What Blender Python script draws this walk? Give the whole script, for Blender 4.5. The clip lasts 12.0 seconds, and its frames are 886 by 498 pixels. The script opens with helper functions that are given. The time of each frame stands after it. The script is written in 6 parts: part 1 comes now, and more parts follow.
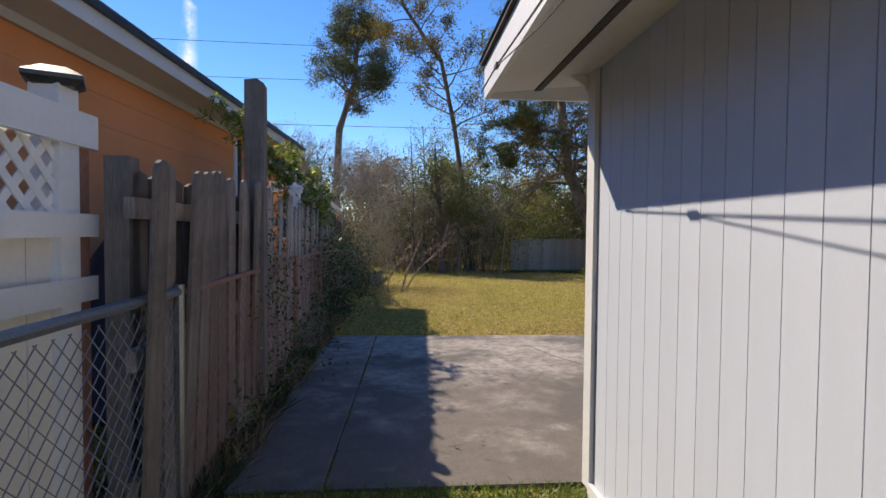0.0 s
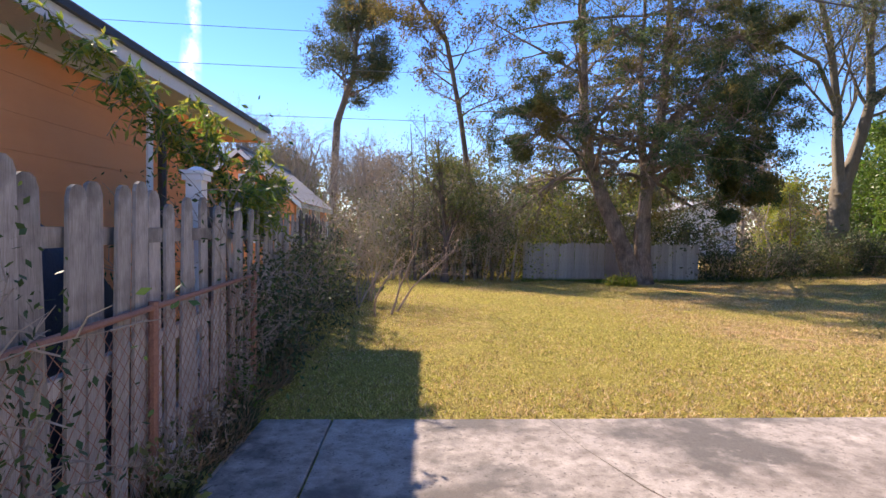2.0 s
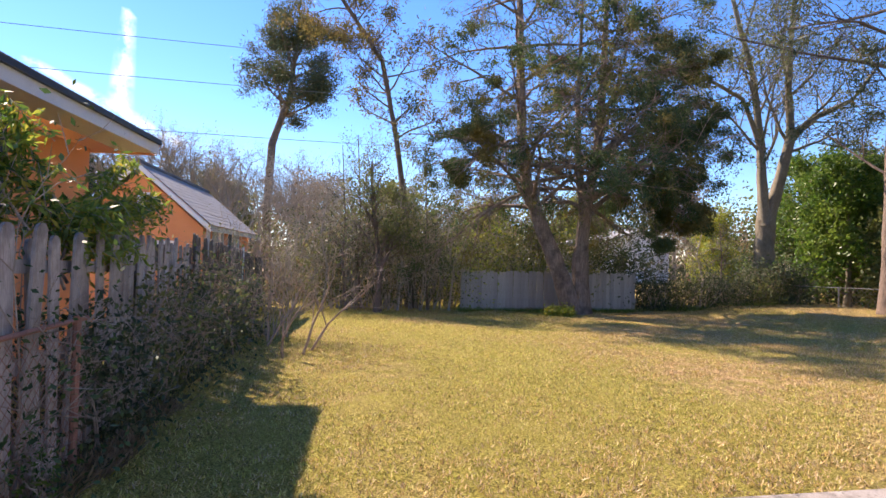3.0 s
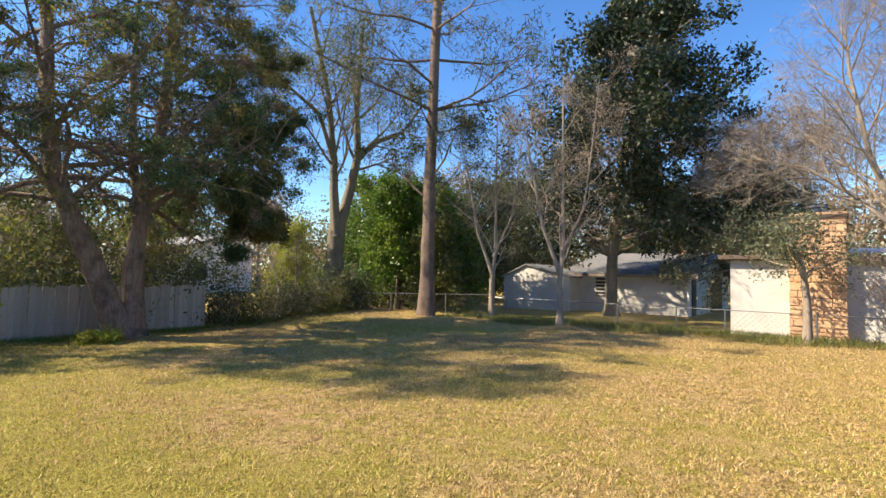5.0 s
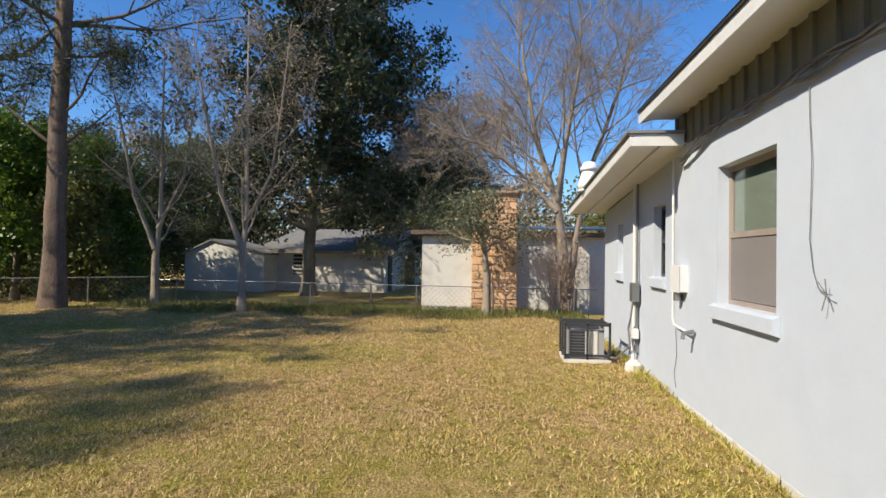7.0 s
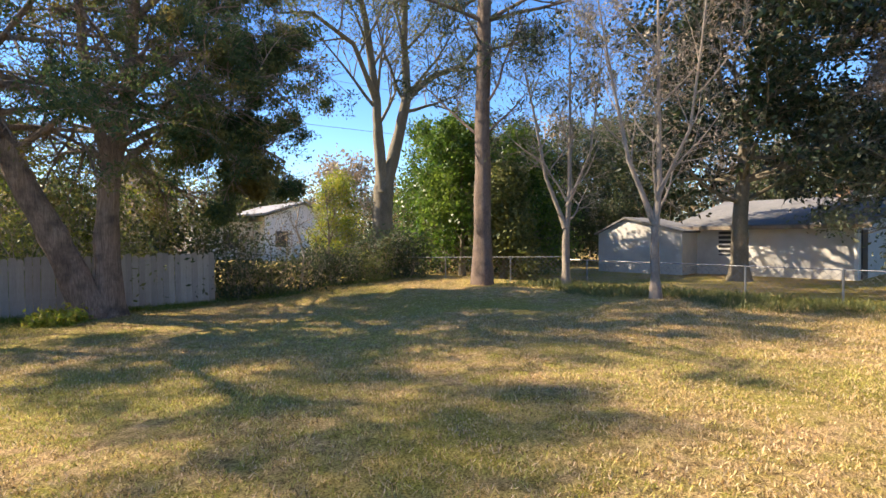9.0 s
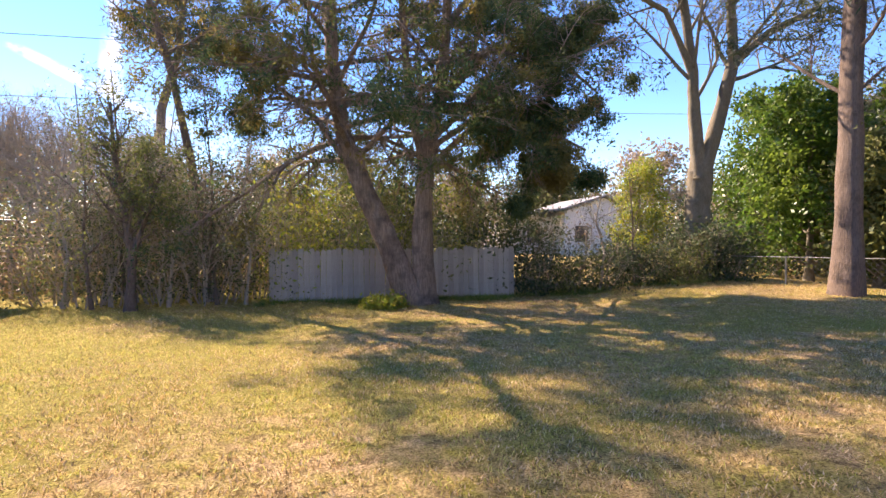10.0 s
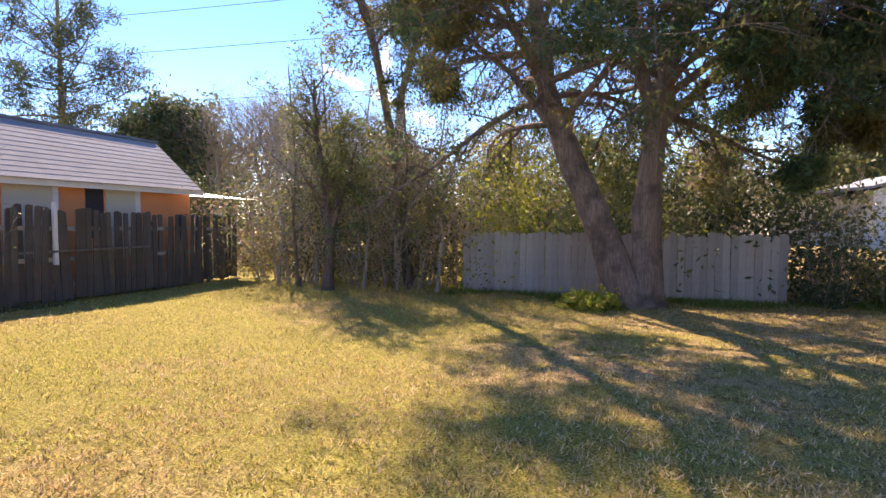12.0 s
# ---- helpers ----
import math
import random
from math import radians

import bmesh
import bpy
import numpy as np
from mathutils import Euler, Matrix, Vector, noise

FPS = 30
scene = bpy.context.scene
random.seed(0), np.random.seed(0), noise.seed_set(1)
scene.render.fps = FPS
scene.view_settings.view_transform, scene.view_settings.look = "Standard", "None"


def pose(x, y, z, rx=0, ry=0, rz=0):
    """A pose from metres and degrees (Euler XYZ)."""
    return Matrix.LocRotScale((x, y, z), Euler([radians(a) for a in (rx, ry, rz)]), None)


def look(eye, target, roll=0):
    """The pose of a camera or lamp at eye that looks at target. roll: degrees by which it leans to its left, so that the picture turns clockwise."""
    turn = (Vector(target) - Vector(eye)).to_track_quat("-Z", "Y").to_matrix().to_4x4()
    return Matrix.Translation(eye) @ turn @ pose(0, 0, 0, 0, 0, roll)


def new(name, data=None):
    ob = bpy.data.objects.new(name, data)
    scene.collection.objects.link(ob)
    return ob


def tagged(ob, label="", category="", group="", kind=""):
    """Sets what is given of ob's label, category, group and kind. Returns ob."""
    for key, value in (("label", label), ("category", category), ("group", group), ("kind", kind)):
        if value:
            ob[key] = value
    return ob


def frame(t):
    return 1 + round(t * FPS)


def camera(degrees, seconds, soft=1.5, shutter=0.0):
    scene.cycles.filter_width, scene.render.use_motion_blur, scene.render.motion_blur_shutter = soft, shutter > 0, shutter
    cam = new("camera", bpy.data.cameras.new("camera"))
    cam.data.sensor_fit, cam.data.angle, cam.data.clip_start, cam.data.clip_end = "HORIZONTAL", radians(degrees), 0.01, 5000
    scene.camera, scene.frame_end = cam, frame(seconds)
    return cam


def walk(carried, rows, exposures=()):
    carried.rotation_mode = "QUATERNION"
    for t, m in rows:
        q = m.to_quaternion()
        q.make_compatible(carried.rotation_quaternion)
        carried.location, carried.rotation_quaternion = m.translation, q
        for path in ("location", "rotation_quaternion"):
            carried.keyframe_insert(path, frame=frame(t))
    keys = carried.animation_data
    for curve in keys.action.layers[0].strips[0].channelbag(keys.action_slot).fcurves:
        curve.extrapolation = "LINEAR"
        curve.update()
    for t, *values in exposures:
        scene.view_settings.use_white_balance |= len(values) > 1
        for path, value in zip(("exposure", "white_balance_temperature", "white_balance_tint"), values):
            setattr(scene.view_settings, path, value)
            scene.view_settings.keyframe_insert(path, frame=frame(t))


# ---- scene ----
cam = camera(80.1, 12.0)
PATH = [
    (0, (1.078, 0.098, 1.3), (1.238, 2.091, 1.235), 0.5),
    (0.5, (1.1, 0.771, 1.326), (1.255, 2.764, 1.263), 0.6),
    (1, (1.128, 1.436, 1.366), (1.283, 3.429, 1.3), 0.9),
    (1.5, (1.176, 2.077, 1.394), (1.328, 4.07, 1.326), 1.0),
    (2, (1.305, 2.684, 1.43), (1.45, 4.677, 1.361), 1.0),
    (2.5, (1.488, 3.136, 1.506), (1.666, 5.127, 1.457), 1.3),
    (2.7, (1.591, 3.292, 1.472), (1.821, 5.279, 1.47), 1.4),
    (4.3, (2.511, 4.823, 1.628), (3.673, 6.449, 1.704), 1.6),
    (4.5, (2.707, 4.894, 1.618), (4.0, 6.418, 1.701), 1.6),
    (5, (3.183, 4.993, 1.609), (4.773, 6.203, 1.703), 1.2),
    (5.5, (3.715, 5.093, 1.615), (5.527, 5.935, 1.707), 1.1),
    (6, (4.276, 5.178, 1.605), (6.221, 5.634, 1.689), 0.8),
    (6.5, (4.908, 5.273, 1.587), (6.896, 5.487, 1.638), 0.8),
    (6.7, (5.182, 5.325, 1.574), (7.174, 5.499, 1.61), 0.8),
    (8.3, (7.219, 5.731, 1.525), (8.939, 6.75, 1.483), -0.3),
    (8.5, (7.373, 5.889, 1.501), (9.005, 7.044, 1.458), -0.5),
    (9, (7.693, 6.345, 1.457), (8.992, 7.866, 1.411), -0.5),
    (9.5, (7.941, 6.873, 1.444), (8.774, 8.69, 1.391), -0.3),
    (10, (8.188, 7.412, 1.431), (8.492, 9.388, 1.376), -0.4),
    (10.5, (8.428, 7.972, 1.428), (8.287, 9.965, 1.341), -0.2),
    (11, (8.679, 8.539, 1.408), (8.27, 10.494, 1.304), -0.2),
    (11.5, (8.838, 9.188, 1.372), (8.282, 11.106, 1.259), 0.1),
    (12, (8.942, 9.864, 1.322), (8.357, 11.774, 1.213), 0.3),
]
walk(cam, [(t, look(eye, target, roll)) for t, eye, target, roll in PATH],
     [(0, 0.42, 6550, 13), (0.8, 0.62, 6650, 14), (1.5, 0.98, 6750, 21), (2.7, 1.18, 6800, 23), (5.0, 1.02, 7100, 11), (6.0, 0.58, 6650, 8), (6.7, 0.38, 6500, 8),
      (8.5, 1.02, 6800, 10), (9.5, 1.50, 7350, 20), (10.2, 1.56, 7250, 26), (12, 1.48, 7250, 26)])

# ---- light ----
TO_SUN = Vector((-0.81, 0.97, 1.0)).normalized()
world = bpy.data.worlds.new("sky")
scene.world = world
world.use_nodes = True
wn = world.node_tree
wn.nodes.clear()
sky = wn.nodes.new("ShaderNodeTexSky")
sky.sky_type = "NISHITA"
sky.sun_disc = False
sky.sun_elevation = math.asin(TO_SUN.z)
sky.sun_rotation = math.atan2(TO_SUN.x, TO_SUN.y)
sky.air_density, sky.dust_density, sky.ozone_density = 1.0, 0.015, 6.0
bg = wn.nodes.new("ShaderNodeBackground")
bg.inputs["Strength"].default_value = 0.132
wout = wn.nodes.new("ShaderNodeOutputWorld")
tint = wn.nodes.new("ShaderNodeHueSaturation")
tint.inputs["Hue"].default_value, tint.inputs["Saturation"].default_value = 0.506, 1.17
wn.links.new(sky.outputs[0], tint.inputs["Color"])
wn.links.new(tint.outputs[0], bg.inputs[0])
wn.links.new(bg.outputs[0], wout.inputs[0])
sun = new("sun", bpy.data.lights.new("sun", "SUN"))
sun.data.energy, sun.data.angle, sun.data.color = 5.0, radians(0.55), (1.0, 0.90, 0.73)
sun.matrix_world = look(TO_SUN * 60, (0, 0, 0))


# ---- materials ----
def nodes_of(name):
    m = bpy.data.materials.new(name)
    m.use_nodes = True
    t = m.node_tree
    t.nodes.clear()
    out = t.nodes.new("ShaderNodeOutputMaterial")
    return m, t, out


def link(t, a, b):
    t.links.new(a, b)


def noise_node(t, coord, scale, detail=4.0, rough=0.55, stretch=None):
    if stretch:
        mp = t.nodes.new("ShaderNodeMapping")
        mp.inputs["Scale"].default_value = stretch
        link(t, coord, mp.inputs["Vector"])
        coord = mp.outputs[0]
    n = t.nodes.new("ShaderNodeTexNoise")
    n.inputs["Scale"].default_value, n.inputs["Detail"].default_value, n.inputs["Roughness"].default_value = scale, detail, rough
    link(t, coord, n.inputs["Vector"])
    return n.outputs["Fac"]


def ramp(t, fac, stops):
    r = t.nodes.new("ShaderNodeValToRGB")
    e = r.color_ramp.elements
    while len(e) < len(stops):
        e.new(0.5)
    for el, (p, c) in zip(e, stops):
        el.position, el.color = p, (*c, 1.0) if len(c) == 3 else c
    link(t, fac, r.inputs[0])
    return r.outputs[0]


def mixc(t, fac, a, b, mode="MIX"):
    m = t.nodes.new("ShaderNodeMix")
    m.data_type, m.blend_type = "RGBA", mode
    for sock, v in ((m.inputs[0], fac), (m.inputs[6], a), (m.inputs[7], b)):
        if hasattr(v, "links"):
            link(t, v, sock)
        elif isinstance(v, (int, float)):
            sock.default_value = v
        else:
            sock.default_value = (*v, 1.0)
    return m.outputs[2]


def bump(t, height, strength, dist):
    b = t.nodes.new("ShaderNodeBump")
    b.inputs["Strength"].default_value, b.inputs["Distance"].default_value = strength, dist
    link(t, height, b.inputs["Height"])
    return b.outputs[0]


def surface(name, dark, light, fine=60.0, coarse=3.0, rough=0.8, stretch=None, stain=None, stain_amount=0.5, stain_scale=1.2,
            bumps=0.3, dist=0.004, metal=0.0, vary=0.0, space="Object"):
    """A two-scale surface: grain between two colours, broad patches of a stain, fine relief and, for pieces, a tone of their own."""
    m, t, out = nodes_of(name)
    tc = t.nodes.new("ShaderNodeTexCoord").outputs[space]
    g = noise_node(t, tc, fine, 5.0, 0.65, stretch)
    c = ramp(t, g, [(0.3, dark), (0.7, light)])
    b = noise_node(t, tc, coarse, 3.0, 0.6, stretch)
    c = mixc(t, 0.35, c, ramp(t, b, [(0.3, dark), (0.7, light)]))
    if stain:
        s = noise_node(t, tc, stain_scale, 6.0, 0.62)
        f = ramp(t, s, [(0.48, (0, 0, 0)), (0.68, (stain_amount,) * 3)])
        c = mixc(t, f, c, stain)
    if vary:
        oi = t.nodes.new("ShaderNodeObjectInfo").outputs["Random"]
        v = ramp(t, oi, [(0.0, (1 - vary,) * 3), (1.0, (1.0,) * 3)])
        c = mixc(t, 1.0, c, v, "MULTIPLY")
    p = t.nodes.new("ShaderNodeBsdfPrincipled")
    link(t, c, p.inputs["Base Color"])
    p.inputs["Roughness"].default_value, p.inputs["Metallic"].default_value = rough, metal
    if bumps:
        link(t, bump(t, g, bumps, dist), p.inputs["Normal"])
    link(t, p.outputs[0], out.inputs[0])
    return m


def leafy(name, colours, through_light=0.35, rough=0.55, patch=None):
    """Leaves: each one has its own tone, and lets some light through; some boughs may be of another colour."""
    m, t, out = nodes_of(name)
    r = t.nodes.new("ShaderNodeNewGeometry").outputs["Random Per Island"]
    n = len(colours)
    c = ramp(t, r, [(i / max(n - 1, 1), col) for i, col in enumerate(colours)])
    if patch:
        tc = t.nodes.new("ShaderNodeTexCoord").outputs["Object"]
        c = mixc(t, ramp(t, noise_node(t, tc, 0.55, 2.0, 0.5), [(0.47, (0, 0, 0)), (0.62, (0.75, 0.75, 0.75))]), c, patch)
    p = t.nodes.new("ShaderNodeBsdfPrincipled")
    link(t, c, p.inputs["Base Color"])
    p.inputs["Roughness"].default_value = rough
    tr = t.nodes.new("ShaderNodeBsdfTranslucent")
    link(t, c, tr.inputs[0])
    mx = t.nodes.new("ShaderNodeMixShader")
    mx.inputs[0].default_value = through_light
    link(t, p.outputs[0], mx.inputs[1])
    link(t, tr.outputs[0], mx.inputs[2])
    link(t, mx.outputs[0], out.inputs[0])
    return m


def lawn_material():
    m, t, out = nodes_of("lawn")
    tc = t.nodes.new("ShaderNodeTexCoord").outputs["Object"]
    fine = noise_node(t, tc, 55.0, 5.0, 0.7)
    mid = noise_node(t, tc, 3.0, 4.0, 0.6)
    big = noise_node(t, tc, 0.35, 4.0, 0.55)
    straw = ramp(t, fine, [(0.34, (0.17, 0.10, 0.035)), (0.62, (0.90, 0.62, 0.32))])
    green = ramp(t, fine, [(0.34, (0.11, 0.085, 0.015)), (0.62, (0.57, 0.49, 0.10))])
    c = mixc(t, ramp(t, mid, [(0.42, (0, 0, 0)), (0.66, (1, 1, 1))]), straw, green)
    clump = noise_node(t, tc, 9.0, 5.0, 0.65)
    c = mixc(t, ramp(t, clump, [(0.36, (0.7, 0.7, 0.7)), (0.50, (0, 0, 0))]), c, (0.13, 0.08, 0.028))
    sep = t.nodes.new("ShaderNodeSeparateXYZ")
    link(t, tc, sep.inputs[0])
    side = t.nodes.new("ShaderNodeMapRange")
    side.inputs[1].default_value, side.inputs[2].default_value, side.inputs[3].default_value, side.inputs[4].default_value = 4.0, 10.0, 0.16, -0.04
    link(t, sep.outputs[0], side.inputs[0])
    add = t.nodes.new("ShaderNodeMath")
    link(t, big, add.inputs[0])
    link(t, side.outputs[0], add.inputs[1])
    c = mixc(t, ramp(t, add.outputs[0], [(0.42, (0, 0, 0)), (0.62, (0.85, 0.85, 0.85))]), c, green)
    p = t.nodes.new("ShaderNodeBsdfPrincipled")
    link(t, c, p.inputs["Base Color"])
    p.inputs["Roughness"].default_value = 0.95
    p.inputs["Specular IOR Level"].default_value = 0.1
    link(t, bump(t, fine, 1.0, 0.05), p.inputs["Normal"])
    link(t, p.outputs[0], out.inputs[0])
    return m


def concrete_material():
    m, t, out = nodes_of("patio_concrete")
    tc = t.nodes.new("ShaderNodeTexCoord").outputs["Object"]
    fine = noise_node(t, tc, 120.0, 4.0, 0.7)
    mid = noise_node(t, tc, 9.0, 6.0, 0.65)
    big = noise_node(t, tc, 0.9, 5.0, 0.6)
    c = ramp(t, fine, [(0.25, (0.25, 0.215, 0.185)), (0.75, (0.46, 0.40, 0.345))])
    c = mixc(t, ramp(t, mid, [(0.36, (0.7, 0.7, 0.7)), (0.56, (0, 0, 0))]), c, (0.15, 0.125, 0.10))
    c = mixc(t, ramp(t, big, [(0.42, (0.92, 0.92, 0.92)), (0.53, (0, 0, 0))]), c, mixc(t, fine, (0.05, 0.045, 0.04), (0.15, 0.135, 0.12)))
    pale = noise_node(t, tc, 1.35, 7.0, 0.7)
    c = mixc(t, ramp(t, pale, [(0.54, (0, 0, 0)), (0.66, (0.7, 0.7, 0.7))]), c, mixc(t, fine, (0.42, 0.36, 0.30), (0.66, 0.58, 0.50)))
    pits = noise_node(t, tc, 42.0, 2.0, 0.5)
    c = mixc(t, ramp(t, pits, [(0.30, (0.75, 0.75, 0.75)), (0.38, (0, 0, 0))]), c, (0.08, 0.07, 0.06))
    # dark brown stain in blotches, denser towards low y
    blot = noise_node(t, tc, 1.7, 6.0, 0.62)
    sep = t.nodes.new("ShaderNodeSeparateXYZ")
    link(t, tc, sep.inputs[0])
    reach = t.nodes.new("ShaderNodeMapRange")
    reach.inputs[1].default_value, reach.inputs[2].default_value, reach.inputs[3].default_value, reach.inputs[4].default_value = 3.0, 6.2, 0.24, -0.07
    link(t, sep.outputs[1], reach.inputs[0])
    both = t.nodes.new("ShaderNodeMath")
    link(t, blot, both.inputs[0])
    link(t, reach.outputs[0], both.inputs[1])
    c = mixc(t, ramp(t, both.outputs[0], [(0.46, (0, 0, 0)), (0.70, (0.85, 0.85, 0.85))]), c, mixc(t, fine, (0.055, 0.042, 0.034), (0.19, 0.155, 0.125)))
    p = t.nodes.new("ShaderNodeBsdfPrincipled")
    link(t, c, p.inputs["Base Color"])
    p.inputs["Roughness"].default_value = 0.9
    link(t, bump(t, mixc(t, 0.5, fine, mid), 0.35, 0.006), p.inputs["Normal"])
    link(t, p.outputs[0], out.inputs[0])
    return m


def glass_material():
    m, t, out = nodes_of("window_glass")
    p = t.nodes.new("ShaderNodeBsdfGlossy")
    p.inputs["Color"].default_value, p.inputs["Roughness"].default_value = (0.9, 0.95, 0.95, 1), 0.02
    tr = t.nodes.new("ShaderNodeBsdfTransparent")
    tr.inputs[0].default_value = (0.75, 0.8, 0.78, 1)
    lw = t.nodes.new("ShaderNodeLayerWeight")
    lw.inputs[0].default_value = 0.5
    pw = t.nodes.new("ShaderNodeMath")
    pw.operation = "POWER"
    pw.inputs[1].default_value = 4.0
    link(t, lw.outputs["Facing"], pw.inputs[0])
    f = t.nodes.new("ShaderNodeMath")
    f.operation = "MULTIPLY_ADD"
    f.inputs[1].default_value, f.inputs[2].default_value = 0.7, 0.05
    link(t, pw.outputs[0], f.inputs[0])
    mx = t.nodes.new("ShaderNodeMixShader")
    link(t, f.outputs[0], mx.inputs[0])
    link(t, tr.outputs[0], mx.inputs[1])
    link(t, p.outputs[0], mx.inputs[2])
    link(t, mx.outputs[0], out.inputs[0])
    return m


LAWN, CONCRETE, GLASS = lawn_material(), concrete_material(), glass_material()
BLADE = leafy("grass_blades", [(0.84, 0.56, 0.25), (0.11, 0.07, 0.025), (0.94, 0.72, 0.43), (0.40, 0.32, 0.06), (0.78, 0.52, 0.22), (0.20, 0.135, 0.045), (0.92, 0.68, 0.37)], 0.3, 0.7)
MIXBLADE = leafy("yellow_green_blades", [(0.62, 0.58, 0.11), (0.11, 0.10, 0.018), (0.84, 0.72, 0.25), (0.42, 0.45, 0.065), (0.80, 0.57, 0.24), (0.22, 0.20, 0.03)], 0.35, 0.7)
GREENBLADE = leafy("green_grass", [(0.10, 0.17, 0.02), (0.22, 0.28, 0.04), (0.07, 0.12, 0.02)], 0.35)
SIDING = surface("grey_siding_paint", (0.50, 0.53, 0.60), (0.58, 0.61, 0.68), 90, 2, 0.55, (8, 8, 0.6), (0.5, 0.49, 0.48), 0.25, 2.0, 0.25, 0.002, vary=0.05)
TRIM = surface("white_trim_paint", (0.62, 0.61, 0.60), (0.74, 0.73, 0.72), 60, 3, 0.5, None, (0.45, 0.43, 0.40), 0.35, 3.0, 0.15, 0.002)
SOFFIT = surface("soffit_paint", (0.58, 0.56, 0.54), (0.68, 0.66, 0.64), 50, 2, 0.7, None, (0.42, 0.39, 0.36), 0.3, 2.0, 0.1, 0.002)
GROOVE = surface("siding_groove", (0.40, 0.41, 0.43), (0.50, 0.51, 0.53), 80, 5, 0.9)
DARKGAP = surface("dark_soffit_vent", (0.05, 0.045, 0.04), (0.10, 0.09, 0.08), 80, 5, 0.9)
STUCCO = surface("white_stucco", (0.45, 0.49, 0.56), (0.525, 0.565, 0.635), 140, 4, 0.85, None, (0.54, 0.56, 0.60), 0.3, 0.9, 0.35, 0.003)
BATTEN = surface("olive_grey_battens", (0.15, 0.145, 0.11), (0.24, 0.23, 0.18), 60, 4, 0.8, (6, 6, 0.6), (0.10, 0.10, 0.08), 0.4, 2.0, 0.3, 0.003)
SHINGLE = surface("grey_shingles", (0.13, 0.125, 0.12), (0.26, 0.25, 0.24), 40, 4, 0.95, None, (0.08, 0.08, 0.075), 0.5, 0.8, 0.5, 0.006)
LIGHTSHINGLE = surface("light_grey_shingles", (0.24, 0.23, 0.23), (0.38, 0.37, 0.365), 40, 4, 0.95, None, (0.2, 0.19, 0.18), 0.4, 0.8, 0.5, 0.006, vary=0.07)
ORANGE = surface("orange_siding_paint", (0.82, 0.31, 0.115), (0.90, 0.37, 0.145), 70, 1.5, 0.75, (2, 0.5, 6), (0.74, 0.28, 0.10), 0.4, 1.0, 0.15, 0.003)
CREAM = surface("cream_paint", (0.60, 0.55, 0.42), (0.70, 0.65, 0.50), 60, 2, 0.7)
DARKFENCE = surface("dark_fence_wood", (0.075, 0.063, 0.053), (0.21, 0.18, 0.15), 30, 3, 0.9, (9, 9, 0.5), (0.035, 0.03, 0.025), 0.6, 1.6, 0.6, 0.004, vary=0.4)
FENCEWOOD = surface("weathered_fence_wood", (0.28, 0.235, 0.20), (0.72, 0.65, 0.58), 30, 3, 0.9, (9, 9, 0.5), (0.10, 0.075, 0.055), 0.8, 2.2, 0.6, 0.004, vary=0.4)
BROWNWOOD = surface("darker_brown_fence_wood", (0.16, 0.125, 0.10), (0.46, 0.39, 0.33), 30, 3, 0.9, (9, 9, 0.5), (0.05, 0.038, 0.03), 0.85, 2.0, 0.6, 0.004, vary=0.4)
POLEWOOD = surface("dark_weathered_post", (0.10, 0.085, 0.072), (0.32, 0.28, 0.245), 30, 3, 0.9, (9, 9, 0.4), (0.05, 0.045, 0.03), 0.6, 2, 0.6, 0.006)
PALEWOOD = surface("pale_grey_fence_wood", (0.34, 0.30, 0.25), (0.52, 0.47, 0.40), 30, 3, 0.9, (9, 9, 0.5), (0.27, 0.23, 0.18), 0.6, 1.5, 0.5, 0.004, vary=0.25)
VINYL = surface("white_vinyl", (0.78, 0.77, 0.75), (0.86, 0.85, 0.83), 50, 2, 0.4, None, (0.55, 0.53, 0.48), 0.25, 3, 0.05, 0.001)
CREAMVINYL = surface("cream_vinyl_boards", (0.74, 0.70, 0.61), (0.82, 0.78, 0.69), 50, 2, 0.45, None, (0.5, 0.48, 0.42), 0.25, 2, 0.05, 0.001)
BRONZE = surface("bronze_cap", (0.06, 0.05, 0.04), (0.12, 0.10, 0.08), 60, 5, 0.35, metal=0.7)
GALV = surface("galvanised_steel", (0.20, 0.205, 0.21), (0.32, 0.325, 0.33), 90, 6, 0.45, None, (0.22, 0.18, 0.14), 0.4, 6, 0.1, 0.001, metal=0.8)
RUST = surface("rusty_pipe", (0.22, 0.10, 0.07), (0.42, 0.22, 0.15), 90, 8, 0.85)
HEAPBLUE = surface("dark_blue_gap_filler", (0.010, 0.014, 0.025), (0.028, 0.038, 0.07), 40, 4, 0.5, None, (0.02, 0.02, 0.02), 0.6, 2.0, 0.4, 0.01)
BLACKMETAL = surface("black_metal", (0.02, 0.02, 0.022), (0.05, 0.05, 0.055), 80, 5, 0.5)
ACGREY = surface("grey_ac_metal", (0.30, 0.31, 0.32), (0.42, 0.43, 0.44), 80, 5, 0.5, metal=0.3)
DARKROOM = surface("dark_interior", (0.04, 0.038, 0.035), (0.09, 0.085, 0.08), 20, 2, 0.9)
PANETINT = surface("grey_green_pane_tint", (0.30, 0.31, 0.27), (0.40, 0.41, 0.36), 30, 2, 0.9)
CURTAIN = surface("pale_curtain", (0.40, 0.41, 0.42), (0.52, 0.53, 0.54), 20, 2, 0.9, (10, 1, 0.2))
BROWNFRAME = surface("brown_aluminium", (0.30, 0.24, 0.205), (0.44, 0.37, 0.32), 80, 5, 0.5, metal=0.2)
SCREEN = surface("insect_screen_mesh", (0.17, 0.15, 0.145), (0.23, 0.21, 0.20), 300, 3, 0.8)
WIRE = surface("grey_cable", (0.10, 0.095, 0.09), (0.2, 0.19, 0.18), 80, 6, 0.8)
